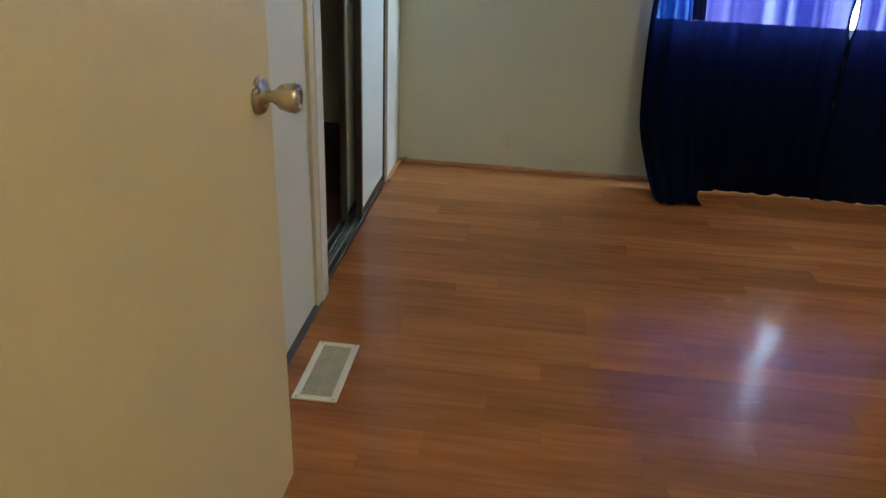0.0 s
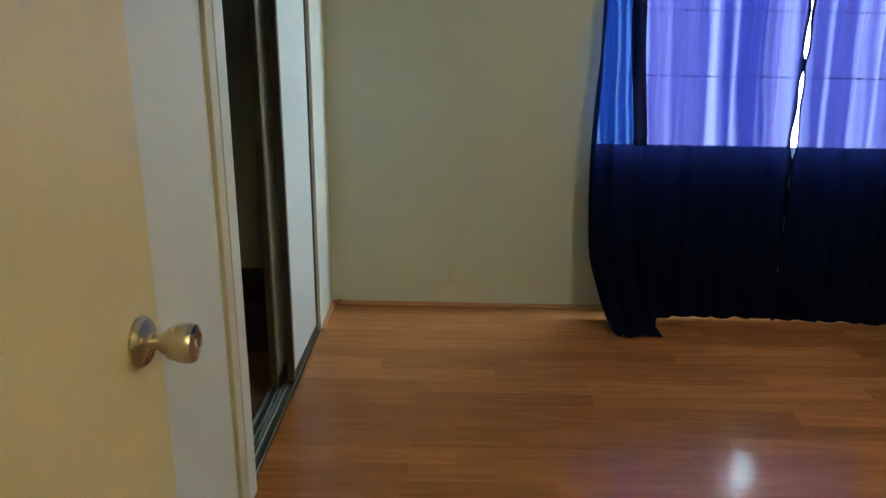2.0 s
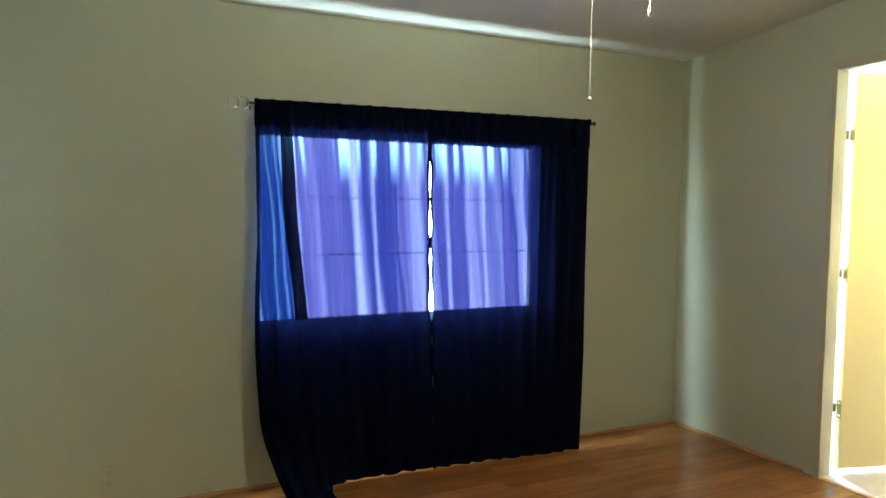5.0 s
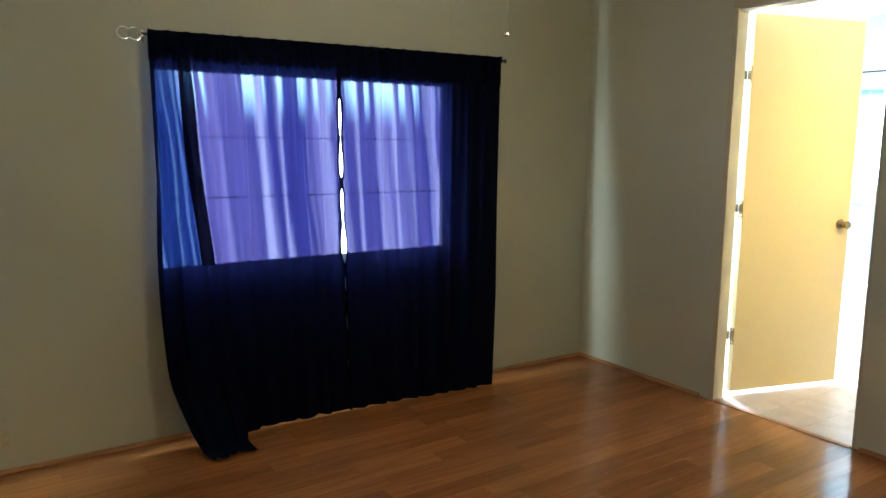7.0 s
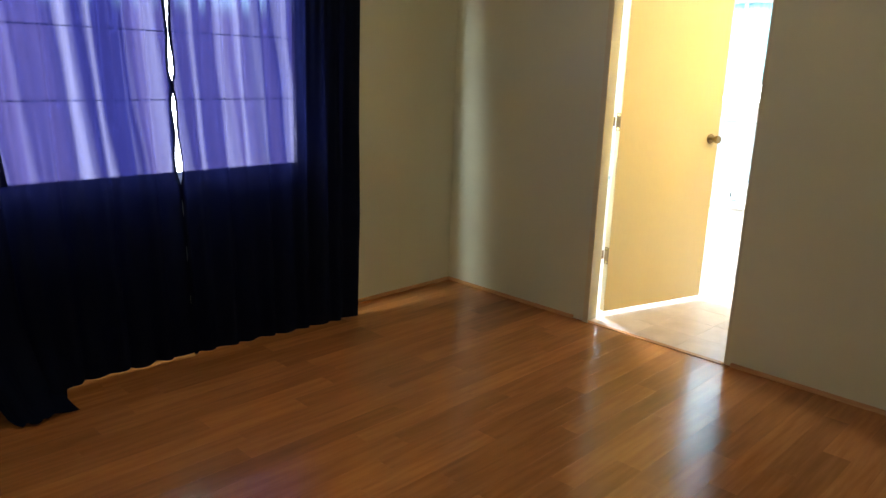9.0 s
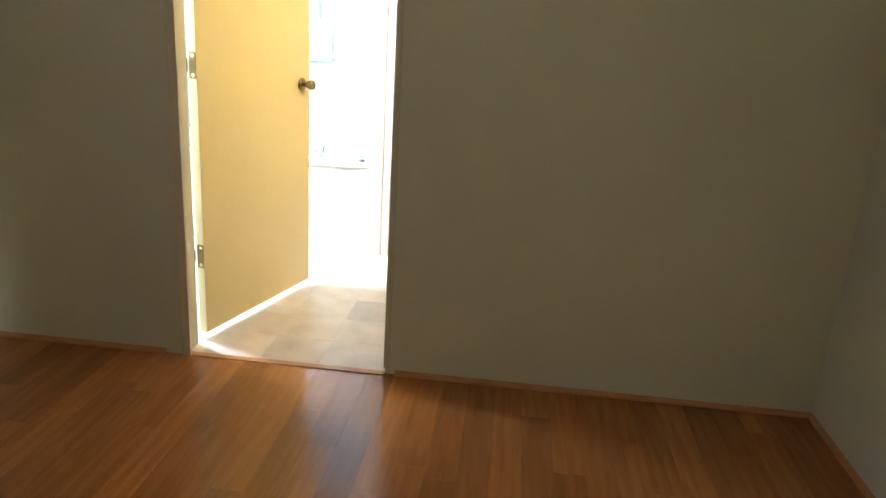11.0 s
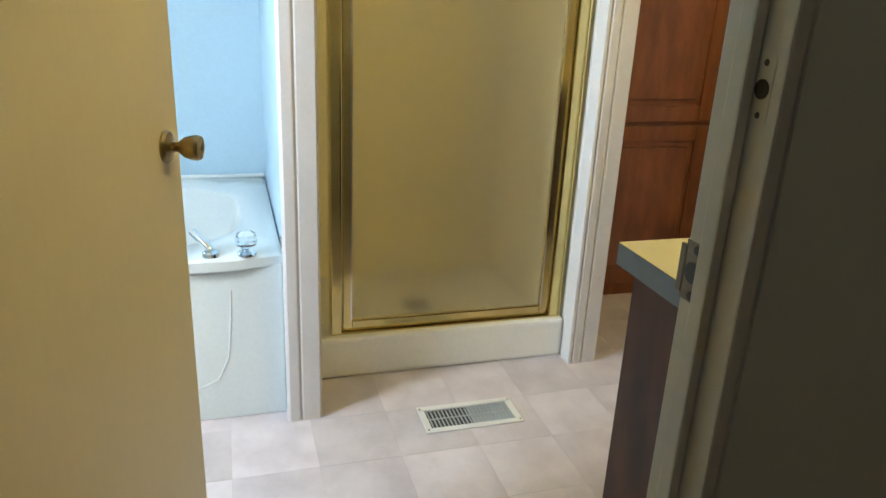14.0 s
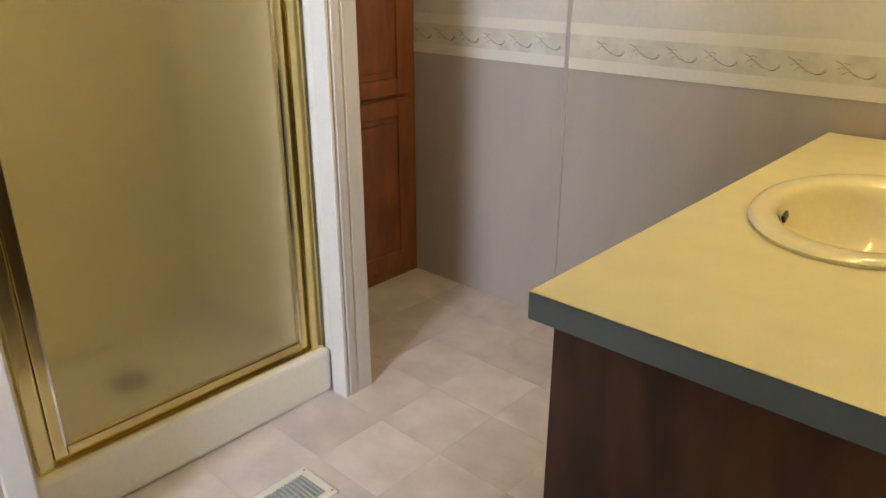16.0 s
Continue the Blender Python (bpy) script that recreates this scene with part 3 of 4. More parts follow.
# strike plate and the old bolt hole in the south jamb
JY = D0 + 0.017
b = boxes((3.864, JY, 0.914, 3.889, JY + 0.002, 0.976), bevel=0.0008)
extrude_profile(b, [(0.0, -0.006), (0.003, -0.006), (0.003, 0.002), (-0.001, 0.008), (-0.004, 0.009), (-0.004, 0.006), (0.0, 0.0)],
                (3.890, JY, 0.920), (3.890, JY, 0.970), (0, 1, 0))
sp = tagged(part("strike_plate", b, M_STRIKE), "worn strike plate in the door jamb, shade put into its dark metal", "strike plate")
# black disc on the plate for the shade inside the latch hole
b = bmesh.new()
lathe(b, [(0.011, 0), (0.011, 0.001), (0, 0.001)], Matrix.Translation((3.874, JY + 0.002, 0.945)) @ pose(0, 0, 0, -90), 16)
part("latch_hole_shade", b, M_BLACK, sp)
for dz in (-0.024, 0.024):
    b = bmesh.new()
    lathe(b, [(0.005, 0), (0.004, 0.001), (0, 0.001)], Matrix.Translation((3.872, JY + 0.002, 0.945 + dz)) @ pose(0, 0, 0, -90), 10)
    part("screw", b, M_BLACK, sp)
sp = tagged(part("bolt_hole_plate", boxes((3.815, JY, 1.104, 3.835, JY + 0.0008, 1.158), bevel=0.0003), M_JAMB), "small painted plate with a bolt hole in the jamb", "strike plate")
# the bolt hole is not cut: a black disc gives its shade
b = bmesh.new()
lathe(b, [(0.0085, 0), (0.0085, 0.001), (0, 0.001)], Matrix.Translation((3.826, JY + 0.0008, 1.131)) @ pose(0, 0, 0, -90), 14)
part("bolt_hole_shade", b, M_BLACK, sp)
for dz in (-0.022, 0.022):
    b = bmesh.new()
    lathe(b, [(0.003, 0), (0.0025, 0.0008), (0, 0.0008)], Matrix.Translation((3.826, JY + 0.0008, 1.131 + dz)) @ pose(0, 0, 0, -90), 10)
    part("screw", b, M_DARKGAP, sp)

# ---- bedroom door ----
structure("door_frame_2", boxes((S0, YS - 0.104, 0, S0 + 0.018, YS + 0.004, DZ), (S1 - 0.018, YS - 0.104, 0, S1, YS + 0.004, DZ),
                                (S0, YS - 0.104, DZ - 0.018, S1, YS + 0.004, DZ), bevel=0.002), M_CREAMTRIM, "cream painted frame of the bedroom door")
bed_door, bd_m = door_leaf("door_2", (0.163, 0.405, 0.012), 89.6, 0.812, 2.0, 0.035, 1, 0.905, M_NICKEL,
                           "tan flush door with brushed nickel knob, standing open", M_TANDOOR)

# ---- closet: casing, track, sliding doors, box ----
structure("closet_casing", boxes((-0.004, 1.985, 0, 0.013, 2.036, CZ + 0.04), bevel=0.004), M_CREAMTRIM, "cream closet casing strip")
structure("closet_jamb", boxes((-0.098, 2.036, 0, 0.016, 2.106, CZ), (-0.098, C1 - 0.012, 0, 0.003, C1 + 0.012, CZ), (-0.098, 2.106, CZ - 0.02, 0.003, C1 - 0.012, CZ + 0.04),
                               bevel=0.003), M_WHITE, "white closet jamb")
track = structure("closet_track", boxes((-0.096, 2.106, 0.0, -0.006, C1 - 0.012, 0.004)), M_ALU, "double aluminium sliding door track")
for x in (-0.094, -0.066, -0.050, -0.036, -0.010):
    part("rail", boxes((x, 2.106, 0.004, x + 0.003, C1 - 0.012, 0.014)), M_ALU, track)


def sliding_panel(x, y0, y1, label):
    root = thing("sliding_door", (x, y0, 0.012), label, "closet door", "closet doors")
    part("panel", boxes((x - 0.008, y0 + 0.022, 0.04, x + 0.008, y1 - 0.022, CZ - 0.05)), M_PANELWHITE, root)
    for a, c in ((y0, y0 + 0.024), (y1 - 0.024, y1)):
        part("stile", boxes((x - 0.013, a, 0.014, x + 0.013, c, CZ - 0.03), bevel=0.003), M_BRONZE, root, "dark bronze edge frame")
    for a, c in ((0.014, 0.042), (CZ - 0.055, CZ - 0.03)):
        part("rail", boxes((x - 0.011, y0 + 0.024, a, x + 0.011, y1 - 0.024, c), bevel=0.002), M_BRONZE, root, "dark bronze edge frame")
    return root


sliding_panel(-0.022, 2.742, 3.242, "white sliding closet door in a dark bronze frame")
sliding_panel(-0.074, 2.690, 3.236, "rear sliding closet door pushed behind the front one")
crate = thing("storage_box", (-0.32, 3.2, 0), "black storage box standing in the closet", "box")
part("body", boxes((-0.50, 3.02, 0.0, -0.16, 3.42, 0.20), bevel=0.008), M_BLACK, crate)
part("lid", boxes((-0.51, 3.01, 0.20, -0.15, 3.43, 0.225), bevel=0.006), M_BLACK, crate)

# ---- bedroom window ----
win = structure("window_1", boxes((W0, YN + 0.004, WZ0, W0 + 0.018, YN + 0.026, WZ1), (W1 - 0.018, YN + 0.004, WZ0, W1, YN + 0.026, WZ1),
                                  (W0 + 0.018, YN + 0.004, WZ1 - 0.018, W1 - 0.018, YN + 0.026, WZ1), (W0 + 0.018, YN + 0.004, WZ0, W1 - 0.018, YN + 0.026, WZ0 + 0.02),
                                  bevel=0.002), M_WHITE, "white framed sliding window behind the curtains")
part("mullion", boxes((2.079, YN + 0.010, WZ0 + 0.02, 2.085, YN + 0.0245, WZ1 - 0.018)), M_WHITE, win)
for x0, x1 in ((W0 + 0.018, 2.079), (2.085, W1 - 0.018)):
    for z in (1.10, 1.375):
        part("glazing_bar", boxes((x0, YN + 0.010, z - 0.0017, x1, YN + 0.016, z + 0.0017)), M_WHITE, win)
    part("sash_rail", boxes((x0, YN + 0.008, WZ0 + 0.02, x1, YN + 0.018, WZ0 + 0.040), bevel=0.002), M_WHITE, win)
    pane = part("pane", boxes((x0, YN + 0.019, WZ0 + 0.016, x1, YN + 0.0215, WZ1 - 0.014)), M_PANE, win)
    pane.visible_shadow = False
part("window_sill", boxes((W0 - 0.01, YN - 0.004, WZ0 - 0.015, W1 + 0.01, YN + 0.03, WZ0), bevel=0.002), M_WHITE, win)

# ---- curtains on their rod ----
RODY, RODZ = 3.530, 1.795
rod = thing("curtain_rod", (2.09, RODY, RODZ), "dark curtain rod with wire ring finials", "curtain rod")
b = bmesh.new()
tube(b, [(1.16, RODY, RODZ), (3.07, RODY, RODZ + 0.02)], 0.006, 10)
part("rod", b, M_ROD, rod, smooth=True)
for cx, r in ((1.136, 0.026), (1.090, 0.025)):
    b = bmesh.new()
    tube(b, [(cx + r * math.cos(a), RODY + 0.004 * math.sin(a), RODZ + r * math.sin(a)) for a in (2 * math.pi * k / 24 for k in range(25))], 0.003, 6)
    part("finial_ring", b, M_WIRE, rod, "open silver wire ring", smooth=True)
b = bmesh.new()
lathe(b, [(0.0, -0.012), (0.008, -0.010), (0.011, 0.0), (0.008, 0.010), (0.0, 0.012)], Matrix.Translation((3.078, RODY, RODZ + 0.02)), 12)
part("finial", b, M_ROD, rod, smooth=True)
for x, dz in ((1.168, 0), (3.060, 0.02)):
    part("bracket", boxes((x - 0.006, RODY, RODZ + dz - 0.010, x + 0.006, YN, RODZ + dz - 0.004), (x - 0.010, YN - 0.004, RODZ + dz - 0.03, x + 0.010, YN, RODZ + dz + 0.02)), M_WIRE, rod)


def curtain(name, x0, x1, xb0, xb1, seed, folds, pool, pocket, label):
    """A voile panel on a rod pocket: tight gathers at the top that loosen downwards into wide folds."""
    nu, nv = 260, 70
    rs = random.Random(seed)
    ph = [rs.uniform(0, 6.28) for _ in range(6)]
    bm = bmesh.new()
    grid = []
    for j in range(nv + 1):
        v = j / nv
        row = []
        for i in range(nu + 1):
            u = i / nu
            top = RODZ + 0.018 + 0.02 * ((x0 + u * (x1 - x0)) - 1.17) / 1.84 + 0.004 * math.sin(70 * u + ph[0])
            hem = (0.007 if pool else 0.004) + 0.002 * math.sin(7 * u + ph[1]) + 0.001 * math.sin(19 * u + ph[2])
            z = top + (hem - top) * v
            swing = v ** 1.5
            x = (x0 + (x1 - x0) * u) * (1 - swing) + (xb0 + (xb1 - xb0) * u) * swing
            loosen = min(1, v * 1.4)
            w = u + 0.012 * math.sin(5 * u * 6.28 + ph[3]) * loosen
            tight = math.sin(2 * math.pi * folds * 2.3 * w + ph[4])
            wide = math.sin(2 * math.pi * folds * w + 0.8 * math.sin(3 * v + ph[5]) * loosen)
            y = RODY - 0.004 - 0.020 * loosen - (0.04 * v ** 2 if pool else (0.04 + 0.06 * u) * v ** 2 - 0.014 * u * (1 - v)) + 0.006 * tight * (1 - loosen) * min(1, v * 18) + wide * (0.004 + 0.020 * loosen * (1 - 0.6 * v ** 3))
            x += 0.006 * math.cos(2 * math.pi * folds * w) * loosen
            if v < 0.028:
                y = RODY - 0.009 + 0.003 * tight
            # the inner edges lap at top and bottom and stand apart between
            gap = (0.0095 + 0.003 * math.sin(17 * z)) * min(1, max(0, (1.60 - z) / 0.06)) * min(1, max(0, (z - 0.74) / 0.05)) * (1 - math.exp(-((z - 1.155) / 0.035) ** 2))
            lap = gap - 0.007 + 0.003 * math.sin(31 * z) * (1 if pool else 0.6)
            if pool:
                x -= lap * u ** 14
            else:
                x += lap * (1 - u) ** 14
            if pool:
                # the outer edge bellies out, then drags on the floor
                k = max(0.0, 1 - u / 0.42)
                x -= 0.022 * k * math.sin(math.pi * min(1.0, max(0.0, (v - 0.35) / 0.55)))
                x += 0.10 * k * max(0.0, v - 0.80) ** 2 / 0.04
                drag = max(0.0, v - 0.86) / 0.14
                y -= 0.24 * drag ** 1.3 * min(1, k * 1.6)
                z = z * (1 - min(1, drag * k * 1.8)) + min(1, drag * k * 1.8) * max(0.012, z - 0.02 - 0.02 * drag)
                z = max(z, 0.010 + 0.004 * math.sin(40 * u))
            row.append(bm.verts.new((x, y, z)))
        grid.append(row)
    for j in range(nv):
        for i in range(nu):
            bm.faces.new((grid[j][i], grid[j][i + 1], grid[j + 1][i + 1], grid[j + 1][i]))
    inner_edge = [[tuple(v.co) for v in row] for row in grid]
    root = thing(name, (x0, RODY, 0), label, "curtain", "window curtains")
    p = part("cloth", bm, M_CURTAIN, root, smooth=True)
    # the hem along the inner edge is folded double
    hb = bmesh.new()
    cols = range(nu - 5, nu + 1) if pool else range(6)
    hg = [[hb.verts.new((row[i][0], row[i][1] + 0.003, row[i][2])) for i in cols] for row in inner_edge]
    for j in range(nv):
        for i in range(5):
            hb.faces.new((hg[j][i], hg[j][i + 1], hg[j + 1][i + 1], hg[j + 1][i]))
    part("hem", hb, M_CURTAIN, root, smooth=True)
    # rod pocket: a second layer over the rod
    bm = bmesh.new()
    g = []
    for j in range(9):
        r = []
        for i in range(nu + 1):
            u = i / nu
            xx = x0 + (x1 - x0) * u
            zz = RODZ + 0.02 + 0.02 * (xx - 1.17) / 1.84 - pocket * j / 8
            r.append(bm.verts.new((xx, RODY - 0.001 + 0.003 * math.sin(2 * math.pi * folds * 2.3 * u + 1), zz)))
        g.append(r)
    for j in range(8):
        for i in range(nu):
            bm.faces.new((g[j][i], g[j][i + 1], g[j + 1][i + 1], g[j + 1][i]))
    part("rod_pocket", bm, M_CURTAIN, root, smooth=True)
    return root


curtain("curtain", 1.184, 2.052, 1.205, 2.058, 3, 9, True, 0.125, "navy voile curtain, its corner dragging on the floor")
curtain("curtain", 2.056, 3.050, 2.066, 2.925, 8, 9, False, 0.158, "navy voile curtain hanging just above the floor")
# the corner that trails on the floor
tcb = bmesh.new()
tg = []
for j in range(13):
    v = j / 12
    rowv = []
    for i in range(15):
        u = i / 14
        xx = 1.268 + 0.225 * u + 0.045 * v * (1 - u) + 0.010 * v * u
        yy = 3.44 - (0.125 + 0.09 * u ** 0.7) * v
        zz = 0.010 + 0.075 * (1 - v) ** 2.2 * (1 - 0.5 * u) + 0.010 * (0.5 + 0.5 * math.sin(9 * u + 4 * v)) * (1 - v * 0.6)
        rowv.append(tcb.verts.new((xx, yy, zz)))
    tg.append(rowv)
for j in range(12):
    for i in range(14):
        tcb.faces.new((tg[j][i], tg[j][i + 1], tg[j + 1][i + 1], tg[j + 1][i]))
# the folded-over outer edge of the first panel
fb = bmesh.new()
fg = []
for j in range(41):
    v = j / 40
    zt = 1.76 - 0.95 * v
    xc = 1.302 + 0.080 * v + 0.005 * math.sin(7 * v + 1)
    fg.append([fb.verts.new((xc + (0.050 + 0.016 * v + 0.006 * math.sin(5 * v)) * (k / 6 - 0.5), RODY - 0.050 - 0.012 * math.sin(math.pi * k / 6), zt)) for k in range(7)])
for j in range(40):
    for k in range(6):
        fb.faces.new((fg[j][k], fg[j][k + 1], fg[j + 1][k + 1], fg[j + 1][k]))
first = [o for o in scene.objects if o.name == "curtain"][0]
part("turned_edge", fb, M_CURTAIN, first, smooth=True)
part("trailing_corner", tcb, M_CURTAIN, first, smooth=True)

# ---- ceiling fan with pull chains ----
FX, FY = 1.985, 2.0
fz = ceiling_z(FY)
fan = thing("ceiling_fan", (FX, FY, fz), "ceiling fan with a lit glass bowl and two pull chains", "ceiling fan")
b = bmesh.new()
lathe(b, [(0.0, fz), (0.07, fz), (0.065, fz - 0.03), (0.02, fz - 0.05), (0.015, fz - 0.09)], Matrix.Translation((FX, FY, 0)))
part("canopy", b, M_OLDBRASS, fan, smooth=True)
b = bmesh.new()
lathe(b, [(0.015, fz - 0.08), (0.09, fz - 0.10), (0.12, fz - 0.13), (0.12, fz - 0.19), (0.09, fz - 0.22), (0.05, fz - 0.25)], Matrix.Translation((FX, FY, 0)))
part("motor", b, M_OLDBRASS, fan, smooth=True)
for k in range(5):
    b = bmesh.new()
    box(b, 0.13, -0.06, -0.004, 0.62, 0.06, 0.004, bevel=0.003)
    box(b, 0.09, -0.015, -0.006, 0.20, 0.015, 0.0)
    bmesh.ops.transform(b, matrix=Matrix.Translation((FX, FY, fz - 0.17)) @ pose(0, 0, 0, 8, 0, 72 * k + 20), verts=b.verts)
    part("blade", b, M_FANBLADE, fan)
b = bmesh.new()
lathe(b, [(0.06, fz - 0.25), (0.135, fz - 0.30), (0.145, fz - 0.33), (0.12, fz - 0.37), (0.06, fz - 0.395), (0.0, fz - 0.40)], Matrix.Translation((FX, FY, 0)))
part("glass_bowl", b, M_BULB, fan, "glowing frosted glass bowl", smooth=True)


def chain(x, z1, z0, bead, bell):
    b = bmesh.new()
    tube(b, [(FX + (x - FX) * 0.6, FY, z1 + 0.02), (x, FY, z1), (x, FY, z0)], 0.0009, 6)
    n = int((z1 - z0) / bead)
    for i in range(n):
        z = z1 - i * bead
        bmesh.ops.create_icosphere(b, subdivisions=1, radius=0.0030, matrix=Matrix.Translation((x, FY, z)))
    c = part("pull_chain", b, M_WIRE, fan, "beaded pull chain", smooth=True)
    b = bmesh.new()
    lathe(b, [(0.003, bell), (0.006, bell * 0.8), (0.009, bell * 0.15), (0.007, 0), (0, 0)], Matrix.Translation((x, FY, z0 - bell)), 12)
    part("pull", b, M_WIRE, c, "small metal pull", smooth=True)


chain(1.874, fz - 0.34, 1.685, 0.008, 0.010)
chain(2.100, fz - 0.34, 1.985, 0.008, 0.034)


# ---- floor registers ----
def register(name, cx, cy, w, l, n, label, coarse):
    """A steel floor register, long in y: frame, damper plate, dark sheet for the duct's shade, louvres, screws."""
    root = thing(name, (cx, cy, 0), label, "floor vent")
    e = 0.020
    b = boxes((cx - w / 2, cy - l / 2, 0.0005, cx - w / 2 + e, cy + l / 2, 0.006), (cx + w / 2 - e, cy - l / 2, 0.0005, cx + w / 2, cy + l / 2, 0.006),
              (cx - w / 2 + e, cy - l / 2, 0.0005, cx + w / 2 - e, cy - l / 2 + e, 0.006), (cx - w / 2 + e, cy + l / 2 - e, 0.0005, cx + w / 2 - e, cy + l / 2, 0.006), bevel=0.0022)
    part("frame", b, M_VENT, root)
    part("damper", boxes((cx - w / 2 + e, cy - l / 2 + e, -0.0025, cx + w / 2 - e, cy + 0.0, 0.0006), ), M_VENTCORE if n > 25 else M_DAMPER, root)
    # no opening here: a flat dark sheet gives the shade of the duct
    part("duct_shade", boxes((cx - w / 2 + e, cy, -0.0025, cx + w / 2 - e, cy + l / 2 - e, 0.0004)), M_DARKGAP, root)
    y0, y1 = cy - l / 2 + e, cy + l / 2 - e
    for i in range(n):
        y = y0 + (i + 0.5) * (y1 - y0) / n
        part("louvre", boxes((cx - w / 2 + e, y - coarse, 0.0015, cx + w / 2 - e, y + coarse, 0.0048)), M_FIN if n < 25 else M_VENTCORE, root)
    part("rib", boxes((cx - 0.0015, y0, 0.0012, cx + 0.0015, y1, 0.0040)), M_VENTCORE, root)
    for sx in (-1, 1):
        for sy in (-1, 1):
            b = bmesh.new()
            lathe(b, [(0.003, 0.006), (0.0025, 0.0075), (0, 0.008)], Matrix.Translation((cx + sx * (w / 2 - 0.012), cy + sy * (l / 2 - 0.008), 0)), 8)
            part("screw", b, M_OLDBRASS, root)
    return root


register("floor_vent", 0.134, 1.645, 0.126, 0.288, 30, "cream steel floor register in the laminate", 0.0022)
register("floor_vent", 5.062, 1.622, 0.134, 0.298, 22, "white steel floor register in the bathroom floor", 0.0017)

# outlet cover and the small brass stop in the corner
pl = thing("outlet_cover", (0.57, YN, 0.145), "beige outlet cover on the wall", "outlet")
part("plate", boxes((0.535, YN - 0.005, 0.09, 0.605, YN, 0.205), bevel=0.003), M_WALL, pl)
for z in (0.125, 0.17):
    part("socket", boxes((0.556, YN - 0.0065, z - 0.013, 0.584, YN - 0.004, z + 0.013), bevel=0.002), M_CREAMTRIM, pl)
ds = thing("door_stop", (0.05, 3.55, 0.012), "small brass door stop by the corner", "door stop")
b = bmesh.new()
lathe(b, [(0.010, 0), (0.010, 0.004), (0.004, 0.006), (0.004, 0.030), (0.008, 0.031), (0.008, 0.040), (0, 0.042)],
      Matrix.Translation((0.04, YN - 0.014, 0.02)) @ pose(0, 0, 0, 90), 12)
part("stem", b, M_OLDBRASS, ds, smooth=True)

# ---- tub ----
TX0, TX1, TY0, TY1, TZ = 5.175, XO - 0.004, 2.145, YN - 0.008, 0.50
tub = thing("bathtub", ((TX0 + TX1) / 2, (TY0 + TY1) / 2, 0), "white acrylic garden tub with moulded apron", "bathtub")
b = bmesh.new()
n = 48
cx, cy, rx, ry = (TX0 + TX1) / 2 + 0.015, (TY0 + TY1) / 2, (TX1 - TX0) / 2 - 0.085, (TY1 - TY0) / 2 - 0.10
rings = []


def oval(sx, sy, z, p=0.62):
    out = []
    for i in range(n):
        a = 2 * math.pi * i / n
        c, s = math.cos(a), math.sin(a)
        out.append(b.verts.new((cx + sx * math.copysign(abs(c) ** p, c), cy + sy * math.copysign(abs(s) ** p, s), z)))
    return out


outer = []
for i in range(n):
    a = 2 * math.pi * i / n
    c, s = math.cos(a), math.sin(a)
    k = 1 / max(abs(c) / (TX1 - TX0) * 2, abs(s) / (TY1 - TY0) * 2)
    outer.append(Vector(((TX0 + TX1) / 2 + k * c, (TY0 + TY1) / 2 + k * s, TZ)))
lip0 = [b.verts.new((v.x, v.y, TZ - 0.035)) for v in outer]
lip1 = [b.verts.new((v.x, v.y, TZ - 0.008)) for v in outer]
lip2 = [b.verts.new((v.x + (cx - v.x) * 0.018, v.y + (cy - v.y) * 0.018, TZ)) for v in outer]
rings = [lip0, lip1, lip2, oval(rx + 0.02, ry + 0.02, TZ), oval(rx, ry, TZ - 0.012), oval(rx - 0.03, ry - 0.04, TZ - 0.15), oval(rx - 0.07, ry - 0.12, 0.14),
         oval(rx - 0.12, ry - 0.2, 0.10)]
for a, c in zip(rings, rings[1:]):
    for i in range(n):
        b.faces.new((a[i], a[(i + 1) % n], c[(i + 1) % n], c[i]))
b.faces.new(rings[-1])
part("basin", b, M_TUB, tub, smooth=True)
b = bmesh.new()
box(b, TX0 + 0.022, TY0, 0.0, TX0 + 0.05, TY1, TZ - 0.03, bevel=0.006)
apron = part("apron", b, M_TUB, tub)
b = bmesh.new()
pts = [(TX0 + 0.0235, 2.285, 0.40), (TX0 + 0.0235, 2.290, 0.30), (TX0 + 0.0235, 2.300, 0.20), (TX0 + 0.0235, 2.330, 0.13), (TX0 + 0.0235, 2.40, 0.10), (TX0 + 0.0235, 2.60, 0.09),
       (TX0 + 0.0235, 3.10, 0.09), (TX0 + 0.0235, 3.33, 0.12), (TX0 + 0.0235, 3.40, 0.22), (TX0 + 0.0235, 3.42, 0.40)]
tube(b, pts, 0.0035, 8)
part("apron_bead", b, M_TUB, apron, smooth=True)
b = bmesh.new()
tube(b, [(TX1 - 0.012, TY0, TZ + 0.004), (TX1 - 0.012, TY1, TZ + 0.004)], 0.008, 8)
part("back_flange", b, M_TUB, tub, smooth=True)


def faucet_handle(x, y):
    root = thing("faucet_handle", (x, y, TZ), "clear acrylic tub faucet handle on a chrome base", "faucet handle", "tub faucet handles")
    b = bmesh.new()
    lathe(b, [(0.0, 0), (0.026, 0), (0.025, 0.006), (0.014, 0.012), (0.010, 0.020), (0, 0.020)], Matrix.Translation((x, y, TZ)), 20)
    part("base", b, M_CHROME, root, smooth=True)
    b = bmesh.new()
    lathe(b, [(0.0, 0.018), (0.014, 0.019), (0.026, 0.028), (0.030, 0.042), (0.026, 0.058), (0.012, 0.066), (0.0, 0.067)], Matrix.Translation((x, y, TZ)), 10)
    part("grip", b, M_ACRYLIC, root)
    return root


